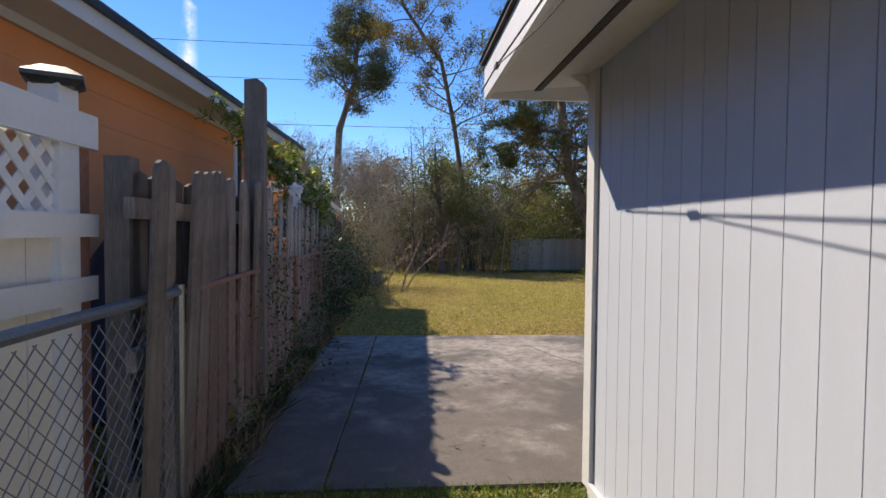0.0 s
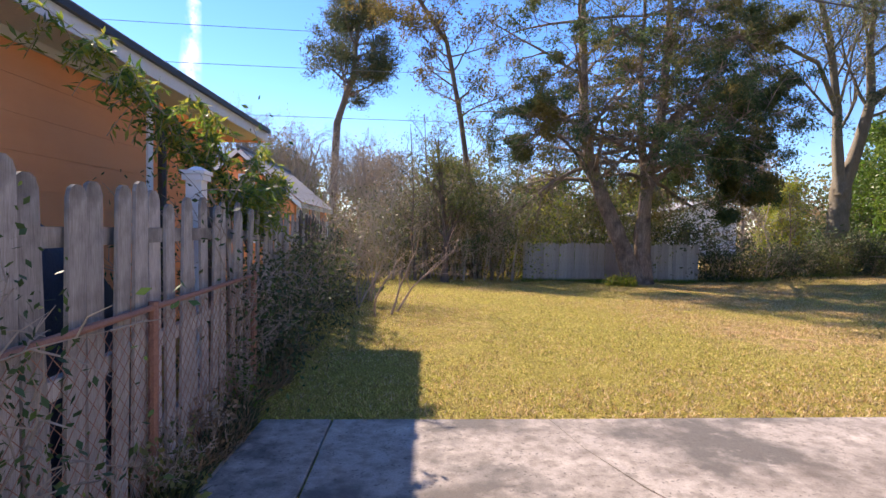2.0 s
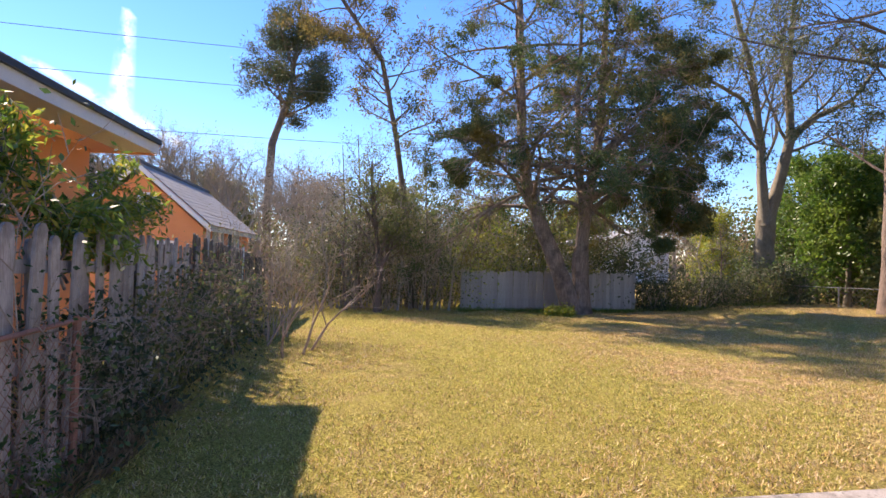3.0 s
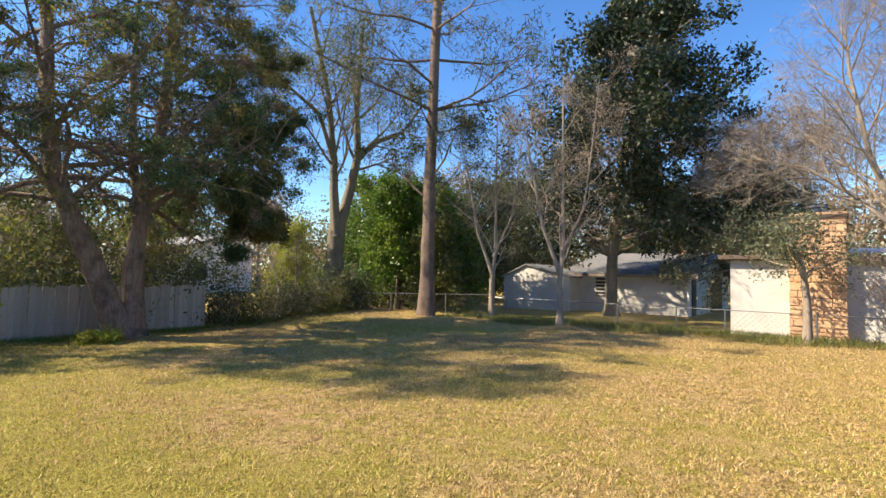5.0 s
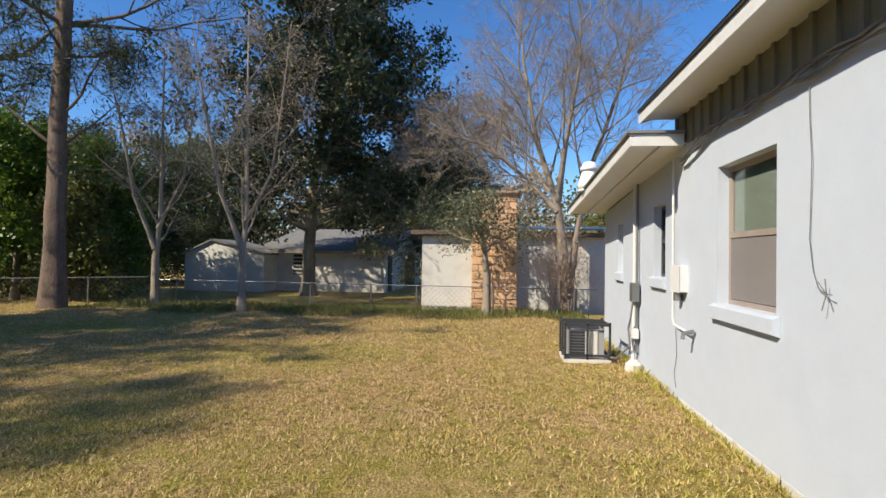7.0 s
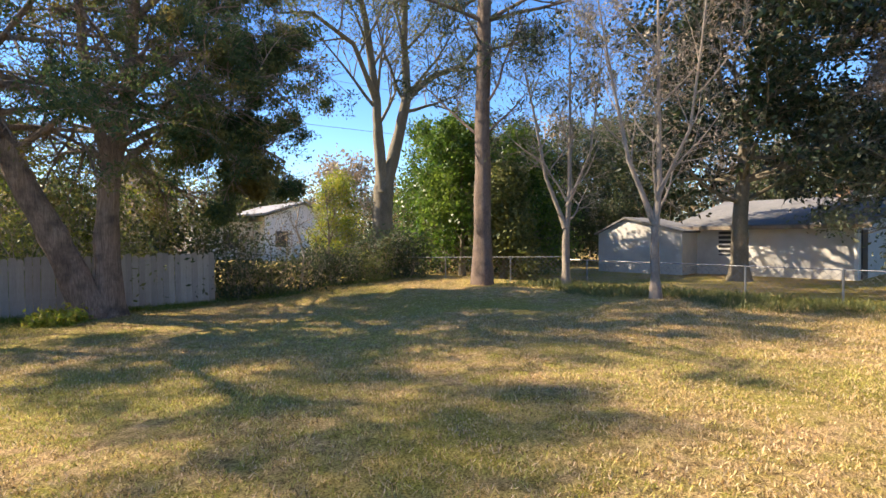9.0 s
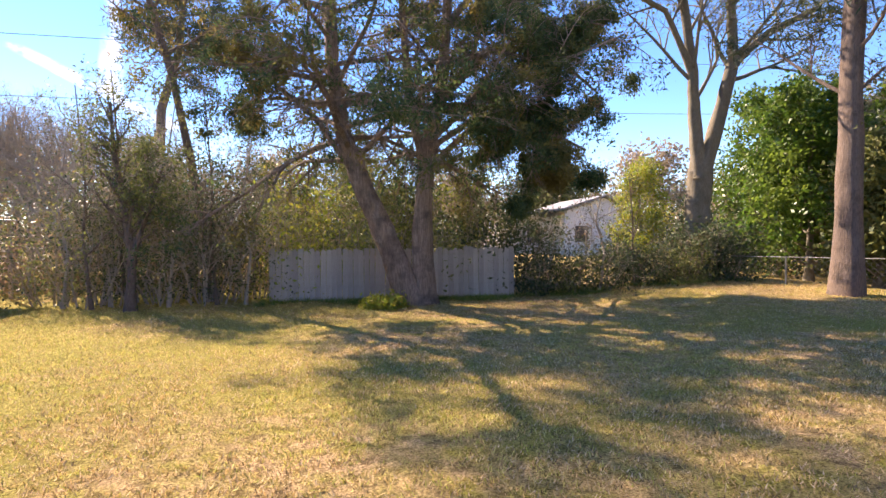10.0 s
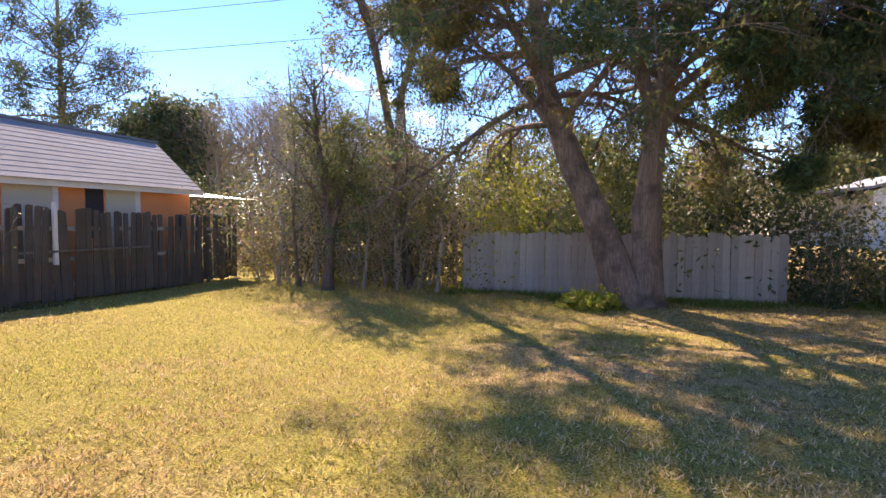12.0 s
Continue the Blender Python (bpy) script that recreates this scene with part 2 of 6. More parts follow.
STONE = surface("tan_stone", (0.62, 0.36, 0.20), (0.84, 0.56, 0.34), 35, 4, 0.9, None, (0.40, 0.22, 0.12), 0.5, 3, 0.6, 0.01, vary=0.2)
MORTAR = surface("tan_mortar", (0.46, 0.31, 0.19), (0.62, 0.44, 0.29), 60, 5, 0.95)
OFFWHITE = surface("off_white_block_wall", (0.55, 0.52, 0.48), (0.68, 0.65, 0.60), 60, 3, 0.9, None, (0.42, 0.39, 0.34), 0.5, 1.2, 0.3, 0.004)
BARK_PINE = surface("pine_bark", (0.085, 0.06, 0.047), (0.26, 0.185, 0.14), 12, 2, 0.95, (3, 3, 0.7), (0.05, 0.04, 0.03), 0.5, 3, 1.0, 0.03)
BARK_CEDAR = surface("cedar_bark", (0.10, 0.068, 0.05), (0.46, 0.33, 0.24), 11, 2.5, 0.95, (4, 4, 0.35), (0.06, 0.043, 0.033), 0.7, 2.5, 1.0, 0.05)
BARK_PALE = surface("pale_smooth_bark", (0.18, 0.14, 0.105), (0.38, 0.31, 0.24), 18, 3, 0.85, (2, 2, 0.7), (0.16, 0.13, 0.10), 0.5, 4, 0.4, 0.006)
BARK_OAK = surface("grey_oak_bark", (0.13, 0.105, 0.07), (0.30, 0.25, 0.18), 14, 2, 0.95, (3, 3, 0.7), (0.09, 0.085, 0.05), 0.5, 2, 0.9, 0.02)
TWIG = surface("grey_brown_twigs", (0.23, 0.185, 0.14), (0.46, 0.385, 0.31), 20, 3, 0.9)
TWIG_PINK = surface("pinkish_dry_twigs", (0.26, 0.18, 0.13), (0.46, 0.34, 0.26), 20, 3, 0.9)
L_CEDAR = leafy("cedar_foliage", [(0.06, 0.105, 0.04), (0.115, 0.155, 0.05), (0.04, 0.085, 0.038), (0.15, 0.17, 0.05)], 0.5, 0.8, (0.25, 0.18, 0.05))
L_RUSSET = leafy("brownish_cedar_foliage", [(0.20, 0.15, 0.045), (0.12, 0.115, 0.035), (0.27, 0.18, 0.055), (0.08, 0.085, 0.03)], 0.5, 0.8)
L_PINE = leafy("pine_needles", [(0.06, 0.085, 0.035), (0.12, 0.13, 0.05), (0.04, 0.07, 0.035), (0.16, 0.13, 0.06)], 0.4)
L_MAG = leafy("magnolia_leaves", [(0.02, 0.045, 0.015), (0.05, 0.075, 0.022), (0.015, 0.032, 0.012), (0.10, 0.085, 0.035)], 0.2, 0.5)
L_GREEN = leafy("bright_green_leaves", [(0.06, 0.13, 0.015), (0.13, 0.23, 0.03), (0.04, 0.09, 0.015), (0.24, 0.32, 0.05)], 0.5, 0.4, (0.20, 0.27, 0.04))
L_OLIVE = leafy("olive_leaves", [(0.13, 0.155, 0.045), (0.23, 0.235, 0.065), (0.09, 0.12, 0.035), (0.29, 0.26, 0.09)], 0.45)
L_YELLOW = leafy("yellow_green_leaves", [(0.36, 0.38, 0.05), (0.24, 0.32, 0.04), (0.48, 0.40, 0.06), (0.16, 0.24, 0.03)], 0.5)
L_DARK = leafy("dark_evergreen_leaves", [(0.05, 0.075, 0.028), (0.10, 0.125, 0.045), (0.035, 0.055, 0.025), (0.16, 0.15, 0.08)], 0.35, 0.75)
L_GREYGREEN = leafy("grey_green_leaves", [(0.10, 0.125, 0.065), (0.19, 0.20, 0.10), (0.06, 0.085, 0.045), (0.24, 0.23, 0.13)], 0.3, 0.5)
L_VINE = leafy("dark_vine_leaves", [(0.03, 0.075, 0.02), (0.07, 0.12, 0.03), (0.025, 0.055, 0.02), (0.12, 0.19, 0.035)], 0.3, 0.6)
L_DRY = leafy("dry_brown_leaves", [(0.28, 0.18, 0.10), (0.42, 0.30, 0.18), (0.17, 0.11, 0.06), (0.34, 0.26, 0.13)], 0.35)
L_TAN = leafy("dry_tan_leaves", [(0.34, 0.26, 0.16), (0.42, 0.33, 0.22), (0.28, 0.20, 0.12)], 0.3)
L_GOLD = leafy("yellow_leaf", [(0.75, 0.50, 0.02), (0.65, 0.42, 0.02)], 0.4)


# ---- builders ----
class MB:
    """Vertices and faces of one mesh."""

    def __init__(self):
        self.v, self.f = [], []

    def box(self, x0, x1, y0, y1, z0, z1, m=None):
        c = [(x, y, z) for z in (z0, z1) for x, y in ((x0, y0), (x1, y0), (x1, y1), (x0, y1))]
        if m is not None:
            c = [tuple(m @ Vector(p)) for p in c]
        n = len(self.v)
        self.v += c
        self.f += [tuple(n + i for i in q) for q in ((3, 2, 1, 0), (4, 5, 6, 7), (0, 1, 5, 4), (1, 2, 6, 5), (2, 3, 7, 6), (3, 0, 4, 7))]
        return self

    def tube(self, pts, radii, sides=6, close=True):
        pts = [Vector(p) for p in pts]
        if not hasattr(radii, "__len__"):
            radii = [radii] * len(pts)
        n0 = len(self.v)
        for i, p in enumerate(pts):
            d = (pts[min(i + 1, len(pts) - 1)] - pts[max(i - 1, 0)])
            d = d.normalized() if d.length > 1e-9 else Vector((0, 0, 1))
            a = d.cross(Vector((0.31, 0.95, 0.05)) if abs(d.z) > 0.7 else Vector((0, 0, 1))).normalized()
            b = d.cross(a)
            for k in range(sides):
                w = 2 * math.pi * k / sides
                self.v.append(tuple(p + (a * math.cos(w) + b * math.sin(w)) * radii[i]))
        for i in range(len(pts) - 1):
            for k in range(sides):
                j = (k + 1) % sides
                self.f.append((n0 + i * sides + k, n0 + i * sides + j, n0 + (i + 1) * sides + j, n0 + (i + 1) * sides + k))
        if close:
            self.f.append(tuple(n0 + k for k in reversed(range(sides))))
            self.f.append(tuple(n0 + (len(pts) - 1) * sides + k for k in range(sides)))
        return self

    def prism(self, outline, d0, d1, m=None):
        """A closed outline in x and z, drawn from y = d0 to y = d1."""
        n, k = len(self.v), len(outline)
        c = [(x, d0, z) for x, z in outline] + [(x, d1, z) for x, z in outline]
        if m is not None:
            c = [tuple(m @ Vector(p)) for p in c]
        self.v += c
        self.f += [tuple(n + i for i in range(k)), tuple(n + k + i for i in reversed(range(k)))]
        self.f += [(n + (i + 1) % k, n + i, n + k + i, n + k + (i + 1) % k) for i in range(k)]
        return self

    def mesh(self, name, material, smooth=False):
        me = bpy.data.meshes.new(name)
        me.from_pydata(self.v, [], self.f)
        me.materials.append(material)
        if smooth:
            me.polygons.foreach_set("use_smooth", [True] * len(me.polygons))
        me.update()
        return me


def thing(name, label, category, at=(0, 0, 0), group="", turn=0.0):
    ob = new(name)
    ob.matrix_world = pose(*at, 0, 0, turn)
    return tagged(ob, label, category, group)


def part(name, mb, material, parent, label="", smooth=False):
    me = mb if isinstance(mb, bpy.types.Mesh) else mb.mesh(name, material, smooth)
    ob = new(name, me)
    ob.parent = parent
    return tagged(ob, label)


def solid(name, mb, material, label, category="", kind="", group="", smooth=False):
    return tagged(new(name, mb.mesh(name, material, smooth)), label, category, group, kind)


def quads_mesh(name, corners, material):
    """A mesh of loose four-cornered pieces from an array (n, 4, 3)."""
    n = len(corners)
    me = bpy.data.meshes.new(name)
    me.vertices.add(4 * n)
    me.vertices.foreach_set("co", np.ascontiguousarray(corners, dtype=np.float32).ravel())
    me.loops.add(4 * n)
    me.loops.foreach_set("vertex_index", np.arange(4 * n, dtype=np.int32))
    me.polygons.add(n)
    me.polygons.foreach_set("loop_start", np.arange(0, 4 * n, 4, dtype=np.int32))
    me.materials.append(material)
    me.update(calc_edges=True)
    return me


def leaf_mesh(name, rng, centres, length, width, material, droop=0.0, outward=None):
    """Loose pointed leaves about the given places, each turned its own way."""
    n = len(centres)
    c = np.asarray(centres, float).reshape(-1, 3)
    a = rng.normal(size=(n, 3))
    if outward is not None:
        a = a * 0.7 + outward
    a[:, 2] -= droop
    a /= np.linalg.norm(a, axis=1, keepdims=True) + 1e-9
    b = np.cross(a, rng.normal(size=(n, 3)))
    b /= np.linalg.norm(b, axis=1, keepdims=True) + 1e-9
    s = rng.uniform(0.6, 1.35, (n, 1))
    l, w = a * s * length, b * s * width
    q = np.stack([c, c + l * 0.45 + w * 0.5, c + l, c + l * 0.45 - w * 0.5], 1)
    return quads_mesh(name, q, material)


def scatter(rng, tips, per, spread, flat=1.0):
    t = np.repeat(np.asarray(tips, float).reshape(-1, 3), per, 0)
    o = rng.normal(size=t.shape) * spread
    o[:, 2] *= flat
    return t + o


def sprout(mb, rng, p, d, length, r, level, spec, tips):
    """One limb with its twigs. spec gives, level by level: kids, angle, ratio, bend, lift; tips gathers the ends."""
    kids, angle, ratio, bend, lift = spec[level]
    last = level + 1 >= len(spec)
    n = 6 if level == 0 else 2 if last else 4 if level == 1 else 3
    pts, rad = [Vector(p)], [r]
    d = Vector(d).normalized()
    for i in range(n):
        d = (d + Vector(rng.normal(size=3)) * bend + Vector((0, 0, lift))).normalized()
        pts.append(pts[-1] + d * (length / n))
        rad.append(r * (1 - 0.75 * (i + 1) / n))
    mb.tube(pts, rad, (7, 5, 4, 3, 3)[min(level, 4)], close=False)
    if last:
        tips += [tuple(pts[0].lerp(pts[1], 0.7)), tuple(pts[1].lerp(pts[2], 0.35)), tuple(pts[2])]
        return
    for k in range(kids):
        f = (0.25 + 0.75 * (k + rng.uniform(0, 1)) / kids) * n
        i = min(int(f), n - 1)
        q = pts[i].lerp(pts[i + 1], f - i)
        ax = (pts[i + 1] - pts[i]).normalized()
        side = ax.cross(Vector(rng.normal(size=3))).normalized()
        w = radians(angle * rng.uniform(0.7, 1.3))
        kd = ax * math.cos(w) + side * math.sin(w)
        sprout(mb, rng, q, kd, length * ratio * (1.15 - 0.5 * f / n) * rng.uniform(0.75, 1.2), max(rad[i] * 0.55, 0.004), level + 1, spec, tips)


def stems(mb, rng, pts, r0, r1, sides=9):
    """A trunk through the given places, with a flare at its foot and slight swellings."""
    P = [Vector(p) for p in pts]
    out, rad = [], []
    m = 5
    for i in range(len(P) - 1):
        for k in range(m):
            f = (i + k / m) / (len(P) - 1)
            out.append(P[i].lerp(P[i + 1], k / m) + Vector(rng.normal(size=3)) * r1 * 0.10)
            rad.append((r0 + (r1 - r0) * f) * rng.uniform(0.95, 1.06) * (1.45 if i == 0 and k == 0 else 1.15 if i == 0 and k == 1 else 1))
    out.append(P[-1])
    rad.append(r1)
    n0, sides = len(mb.v), max(sides, 14)
    mb.tube(out, rad, sides, close=False)
    a, b = rng.uniform(0, 6.283, 2)
    for i, p in enumerate(out):
        for k in range(sides):
            w = 2 * math.pi * k / sides
            f = 1 + 0.10 * math.sin(3 * w + a + 0.12 * i) + 0.07 * math.sin(5 * w + b - 0.17 * i) + rng.normal() * 0.025
            j = n0 + i * sides + k
            mb.v[j] = tuple(p + (Vector(mb.v[j]) - p) * f)
    return out


def smooth(a, b, x):
    t = min(max((x - a) / (b - a), 0.0), 1.0)
    return t * t * (3 - 2 * t)


def gz(x, y):
    """The height of the ground: it falls off gently towards the back of the lot."""
    return -0.33 * smooth(9, 21, y) * (1 - smooth(12, 18, x)) - 0.22 * smooth(20, 24, x)

# ---- ground ----
def axis_steps(lo, hi, step, far):
    mid = list(np.arange(lo, hi + 1e-6, step))
    out, s, up, down = [], step, hi, lo
    grow, left, right = 1.5, [], []
    while up < far:
        s *= grow
        up, down = up + s, down - s
        right.append(up)
        left.append(down)
    return list(reversed(left)) + mid + right


def build_ground():
    xs, ys = axis_steps(-4, 26, 0.5, 900), axis_steps(-6, 26, 0.5, 900)
    mb = MB()
    rng = np.random.default_rng(3)
    for y in ys:
        for x in xs:
            near = -5 < x < 27 and -7 < y < 27
            mb.v.append((x, y, gz(x, y) - 0.012 + (rng.normal() * 0.008 if near else 0)))
    w = len(xs)
    for j in range(len(ys) - 1):
        for i in range(w - 1):
            mb.f.append((j * w + i, j * w + i + 1, (j + 1) * w + i + 1, (j + 1) * w + i))
    solid("ground", mb, LAWN, "lawn of half dormant straw and green grass", "lawn", "structure", smooth=True)


def build_patio():
    """Two slabs with a joint between them, and the crack that runs across the wide one."""
    def edge(y):
        return 0.114 + 0.04 * (y - 2.74)

    def joint(y):
        return 0.70 + 0.023 * (y - 2.74)

    patio = tagged(new("patio"), "stained concrete patio slabs level with the lawn", "patio", "", "structure")
    y0, y1, z0, z1 = 2.72, 6.58, -0.12, 0.012

    def slab(name, a, b, c, d):
        mb, k = MB(), 0.008
        low = [(a[0], a[1], z0), (b[0], b[1], z0), (c[0], c[1], z0), (d[0], d[1], z0)]
        mid = [(p[0], p[1], z1 - k) for p in low]
        cx, cy = sum(p[0] for p in low) / 4, sum(p[1] for p in low) / 4
        top = [(p[0] + k * (1 if p[0] < cx else -1), p[1] + k * (1 if p[1] < cy else -1), z1) for p in low]
        mb.v = low + mid + top
        for r in (0, 4):
            mb.f += [(r + i, r + (i + 1) % 4, r + 4 + (i + 1) % 4, r + 4 + i) for i in range(4)]
        mb.f += [(8, 9, 10, 11), (3, 2, 1, 0)]
        part(name, mb, CONCRETE, patio)
    g = 0.009
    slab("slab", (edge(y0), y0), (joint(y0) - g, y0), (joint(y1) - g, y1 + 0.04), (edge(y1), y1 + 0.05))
    cr = [(2.42, y1), (2.50, 6.05), (2.67, 5.49), (2.86, 5.1), (3.12, 4.75), (3.3, 4.2), (3.36, 3.4), (3.42, y0)]
    for k, right in enumerate((False, True)):
        mb = MB()
        e = 0.004
        line = [(x + (e if right else -e) + random.uniform(-0.012, 0.012) * (0 < i < 7), y) for i, (x, y) in enumerate(cr)]
        ring = ([(6.3, y0), (6.3, y1 - 0.03)] + line) if right else ([(joint(y1) + g, y1 + 0.03), (joint(y0) + g, y0)] + line[::-1])
        ring = ring[::-1] if right else ring
        n = len(ring)
        mb.v = [(x, y, z0) for x, y in ring] + [(x, y, z1) for x, y in ring]
        mb.f = [tuple(range(n, 2 * n)), tuple(reversed(range(n)))] + [(i, (i + 1) % n, n + (i + 1) % n, n + i) for i in range(n)]
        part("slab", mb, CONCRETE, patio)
    solid("soil_under_patio", MB().box(0.2, 6.25, 2.8, 6.5, -0.3, -0.014), MORTAR, "dark soil under the slabs", "soil", "structure")


build_ground()
build_patio()

# ---- grey outbuilding beside the patio ----
GX, GY, GTOP = 2.03, 2.66, 2.10


def build_grey_building():
    b = tagged(new("wall_grey_building"), "pale grey grooved board siding on an outbuilding", "wall", "", "structure")
    part("wall_core", MB().box(GX + 0.007, 6.2, -7, GY - 0.007, 0, GTOP + 0.5), GROOVE, b)
    pitch, y = 0.1225, GY - 0.098
    mesh = MB().box(0, 0.022, -pitch + 0.0035, 0, 0.05, GTOP + 0.06).mesh("board", SIDING)
    while y > -6.5:
        o = part("board", mesh, SIDING, b)
        o.location = (GX - 0.002, y, 0)
        y -= pitch
    x = GX + 0.1
    back = MB().box(0, pitch - 0.006, -0.022, 0, 0.05, GTOP + 0.06).mesh("board", SIDING)
    while x < 6.1:
        o = part("board", back, SIDING, b)
        o.location = (x, GY + 0.002, 0)
        x += pitch
    # flush grey strip: the recess's shadow is put into its colour
    part("corner_shade_strip", MB().box(GX - 0.001, GX + 0.012, GY - 0.094, GY - 0.07, 0.05, GTOP), ACGREY, b, "grey strip coloured as the shadow in the recess beside the corner board")
    part("corner_board", MB().box(GX - 0.022, GX + 0.012, GY - 0.068, GY + 0.026, 0.03, GTOP), TRIM, b, "off-white painted corner board")
    part("corner_board", MB().box(GX + 0.014, GX + 0.09, GY + 0.004, GY + 0.03, 0.03, GTOP), TRIM, b)
    part("bottom_trim", MB().box(GX - 0.03, GX - 0.004, -6.5, GY - 0.07, 0.0, 0.07), TRIM, b)

    r = tagged(new("roof_grey_building"), "low eave with painted fascia and board soffit", "roof", "", "structure")
    ex, ey, drop = 1.525, 2.96, 0.05

    def sloped(x0, x1, lift, thick):
        """A strip of soffit that falls a little towards the eave."""
        def zz(x):
            return GTOP - drop * max(0.0, (GX - x) / (GX - ex)) + lift
        return MB().prism([(x0, zz(x0)), (x1, zz(x1)), (x1, zz(x1) + thick), (x0, zz(x0) + thick)], -7, ey - 0.03)
    part("soffit", sloped(ex + 0.025, ex + 0.27, -0.005, 0.017), SOFFIT, r)
    part("soffit", sloped(ex + 0.31, GX + 0.01, -0.003, 0.017), SOFFIT, r)
    part("soffit", MB().box(GX + 0.011, 6.2, -7, ey - 0.03, GTOP - 0.003, GTOP + 0.014), SOFFIT, r)
    part("vent_strip", sloped(ex + 0.27, ex + 0.31, -0.012, 0.018), DARKGAP, r, "dark vent strip along the soffit")
    part("fascia", MB().box(ex, ex + 0.024, -7, ey, GTOP - drop - 0.03, GTOP + 0.10), TRIM, r, "chipped white fascia board")
    part("fascia", MB().box(ex + 0.024, 6.2, ey - 0.026, ey - 0.002, GTOP - drop - 0.028, GTOP + 0.10), TRIM, r)
    part("drip_edge", MB().box(ex - 0.02, 6.25, -7, ey + 0.02, GTOP + 0.104, GTOP + 0.122), DARKGAP, r)
    mb = MB()
    mb.v = [(ex - 0.03, -7, GTOP + 0.125), (ex - 0.03, ey + 0.03, GTOP + 0.125), (6.3, ey + 0.03, GTOP + 0.125), (6.3, -7, GTOP + 0.125), (4, -7, GTOP + 0.55), (4, 0.6, GTOP + 0.55)]
    mb.f = [(0, 1, 5, 4), (1, 2, 5), (2, 3, 4, 5), (3, 2, 1, 0), (0, 4, 3)]
    part("shingles", mb, SHINGLE, r)
    part("corner_bracket", MB().prism([(-0.10, 0), (0.10, 0), (0.10, -0.20), (0.05, -0.15), (-0.02, -0.05)], GY + 0.035, GY + 0.06, pose(GX - 0.02, 0, GTOP - 0.01)), TRIM, r)
    # slack cable clipped along the eave; its shadow falls on the boards
    c = thing("eave_cable", "grey cable hanging slack under the eave with a small splice", "cable")
    part("cable", MB().tube([(1.50, 2.9, 2.045), (1.49, 2.40, 2.027), (1.49, 1.69, 1.99), (1.49, 0.5, 1.95), (1.49, -1.0, 1.99), (1.5, -3.0, 2.04)], 0.004, 5), WIRE, c)
    part("cable", MB().tube([(1.49, 2.40, 2.025), (1.49, 1.69, 1.92), (1.48, 0.5, 1.80), (1.48, -1.0, 1.78), (1.5, -3.0, 2.0)], 0.003, 5), WIRE, c)
    part("splice", MB().box(1.482, 1.498, 2.36, 2.42, 2.016, 2.033), BLACKMETAL, c)


build_grey_building()

# ---- white house ----
WY, WX0, WX1, EX1 = 3.42, 6.2, 11.75, 16.15
WT = 0.2


def wall_with_holes(name, label, x0, x1, z0, z1, y, holes):
    """A wall facing +y, with openings (x0, x1, z0, z1) right through it."""
    w = tagged(new(name), label, "wall", "", "structure")
    xs = sorted({x0, x1, *(h[0] for h in holes), *(h[1] for h in holes)})
    for a, b in zip(xs, xs[1:]):
        cut = sorted((h[2], h[3]) for h in holes if h[0] <= a + 1e-6 and h[1] >= b - 1e-6)
        z = z0
        for lo, hi in cut:
            if lo > z:
                part("wall_face", MB().box(a, b, y - WT, y, z, lo), STUCCO, w)
            z = hi
        part("wall_face", MB().box(a, b, y - WT, y, z, z1), STUCCO, w)
    return w


def sash_window(name, x0, x1, z0, z1, y, label, frame_mat, sill=True):
    w = tagged(new(name), label, "window", "", "structure")
    t, d = 0.045, 0.11
    fr = MB()
    for a in ((x0, x0 + t, z0, z1), (x1 - t, x1, z0, z1), (x0 + t, x1 - t, z0, z0 + t), (x0 + t, x1 - t, z1 - t, z1)):
        fr.box(a[0], a[1], y - d - 0.05, y - d + 0.012, a[2], a[3])
    part("window_frame", fr, frame_mat, w)
    zm = z0 + 0.5 * (z1 - z0)
    part("meeting_rail", MB().box(x0 + t, x1 - t, y - d - 0.03, y - d + 0.02, zm - 0.025, zm + 0.025), frame_mat, w)
    for a, b in ((z0 + t, zm - 0.025), (zm + 0.025, z1 - t)):
        p = part("pane", MB().box(x0 + t, x1 - t, y - d - 0.012, y - d - 0.006, a, b), GLASS, w)
        p.visible_shadow = False
    if sill:
        part("window_sill", MB().prism([(0, 0), (0.055, -0.02), (0.055, -0.13), (0, -0.15)], x0 - 0.06, x1 + 0.06, Matrix(((0, 1, 0, 0), (1, 0, 0, y + 0.002), (0, 0, 1, z0), (0, 0, 0, 1)))), STUCCO, w, "white painted masonry sill")
    return w


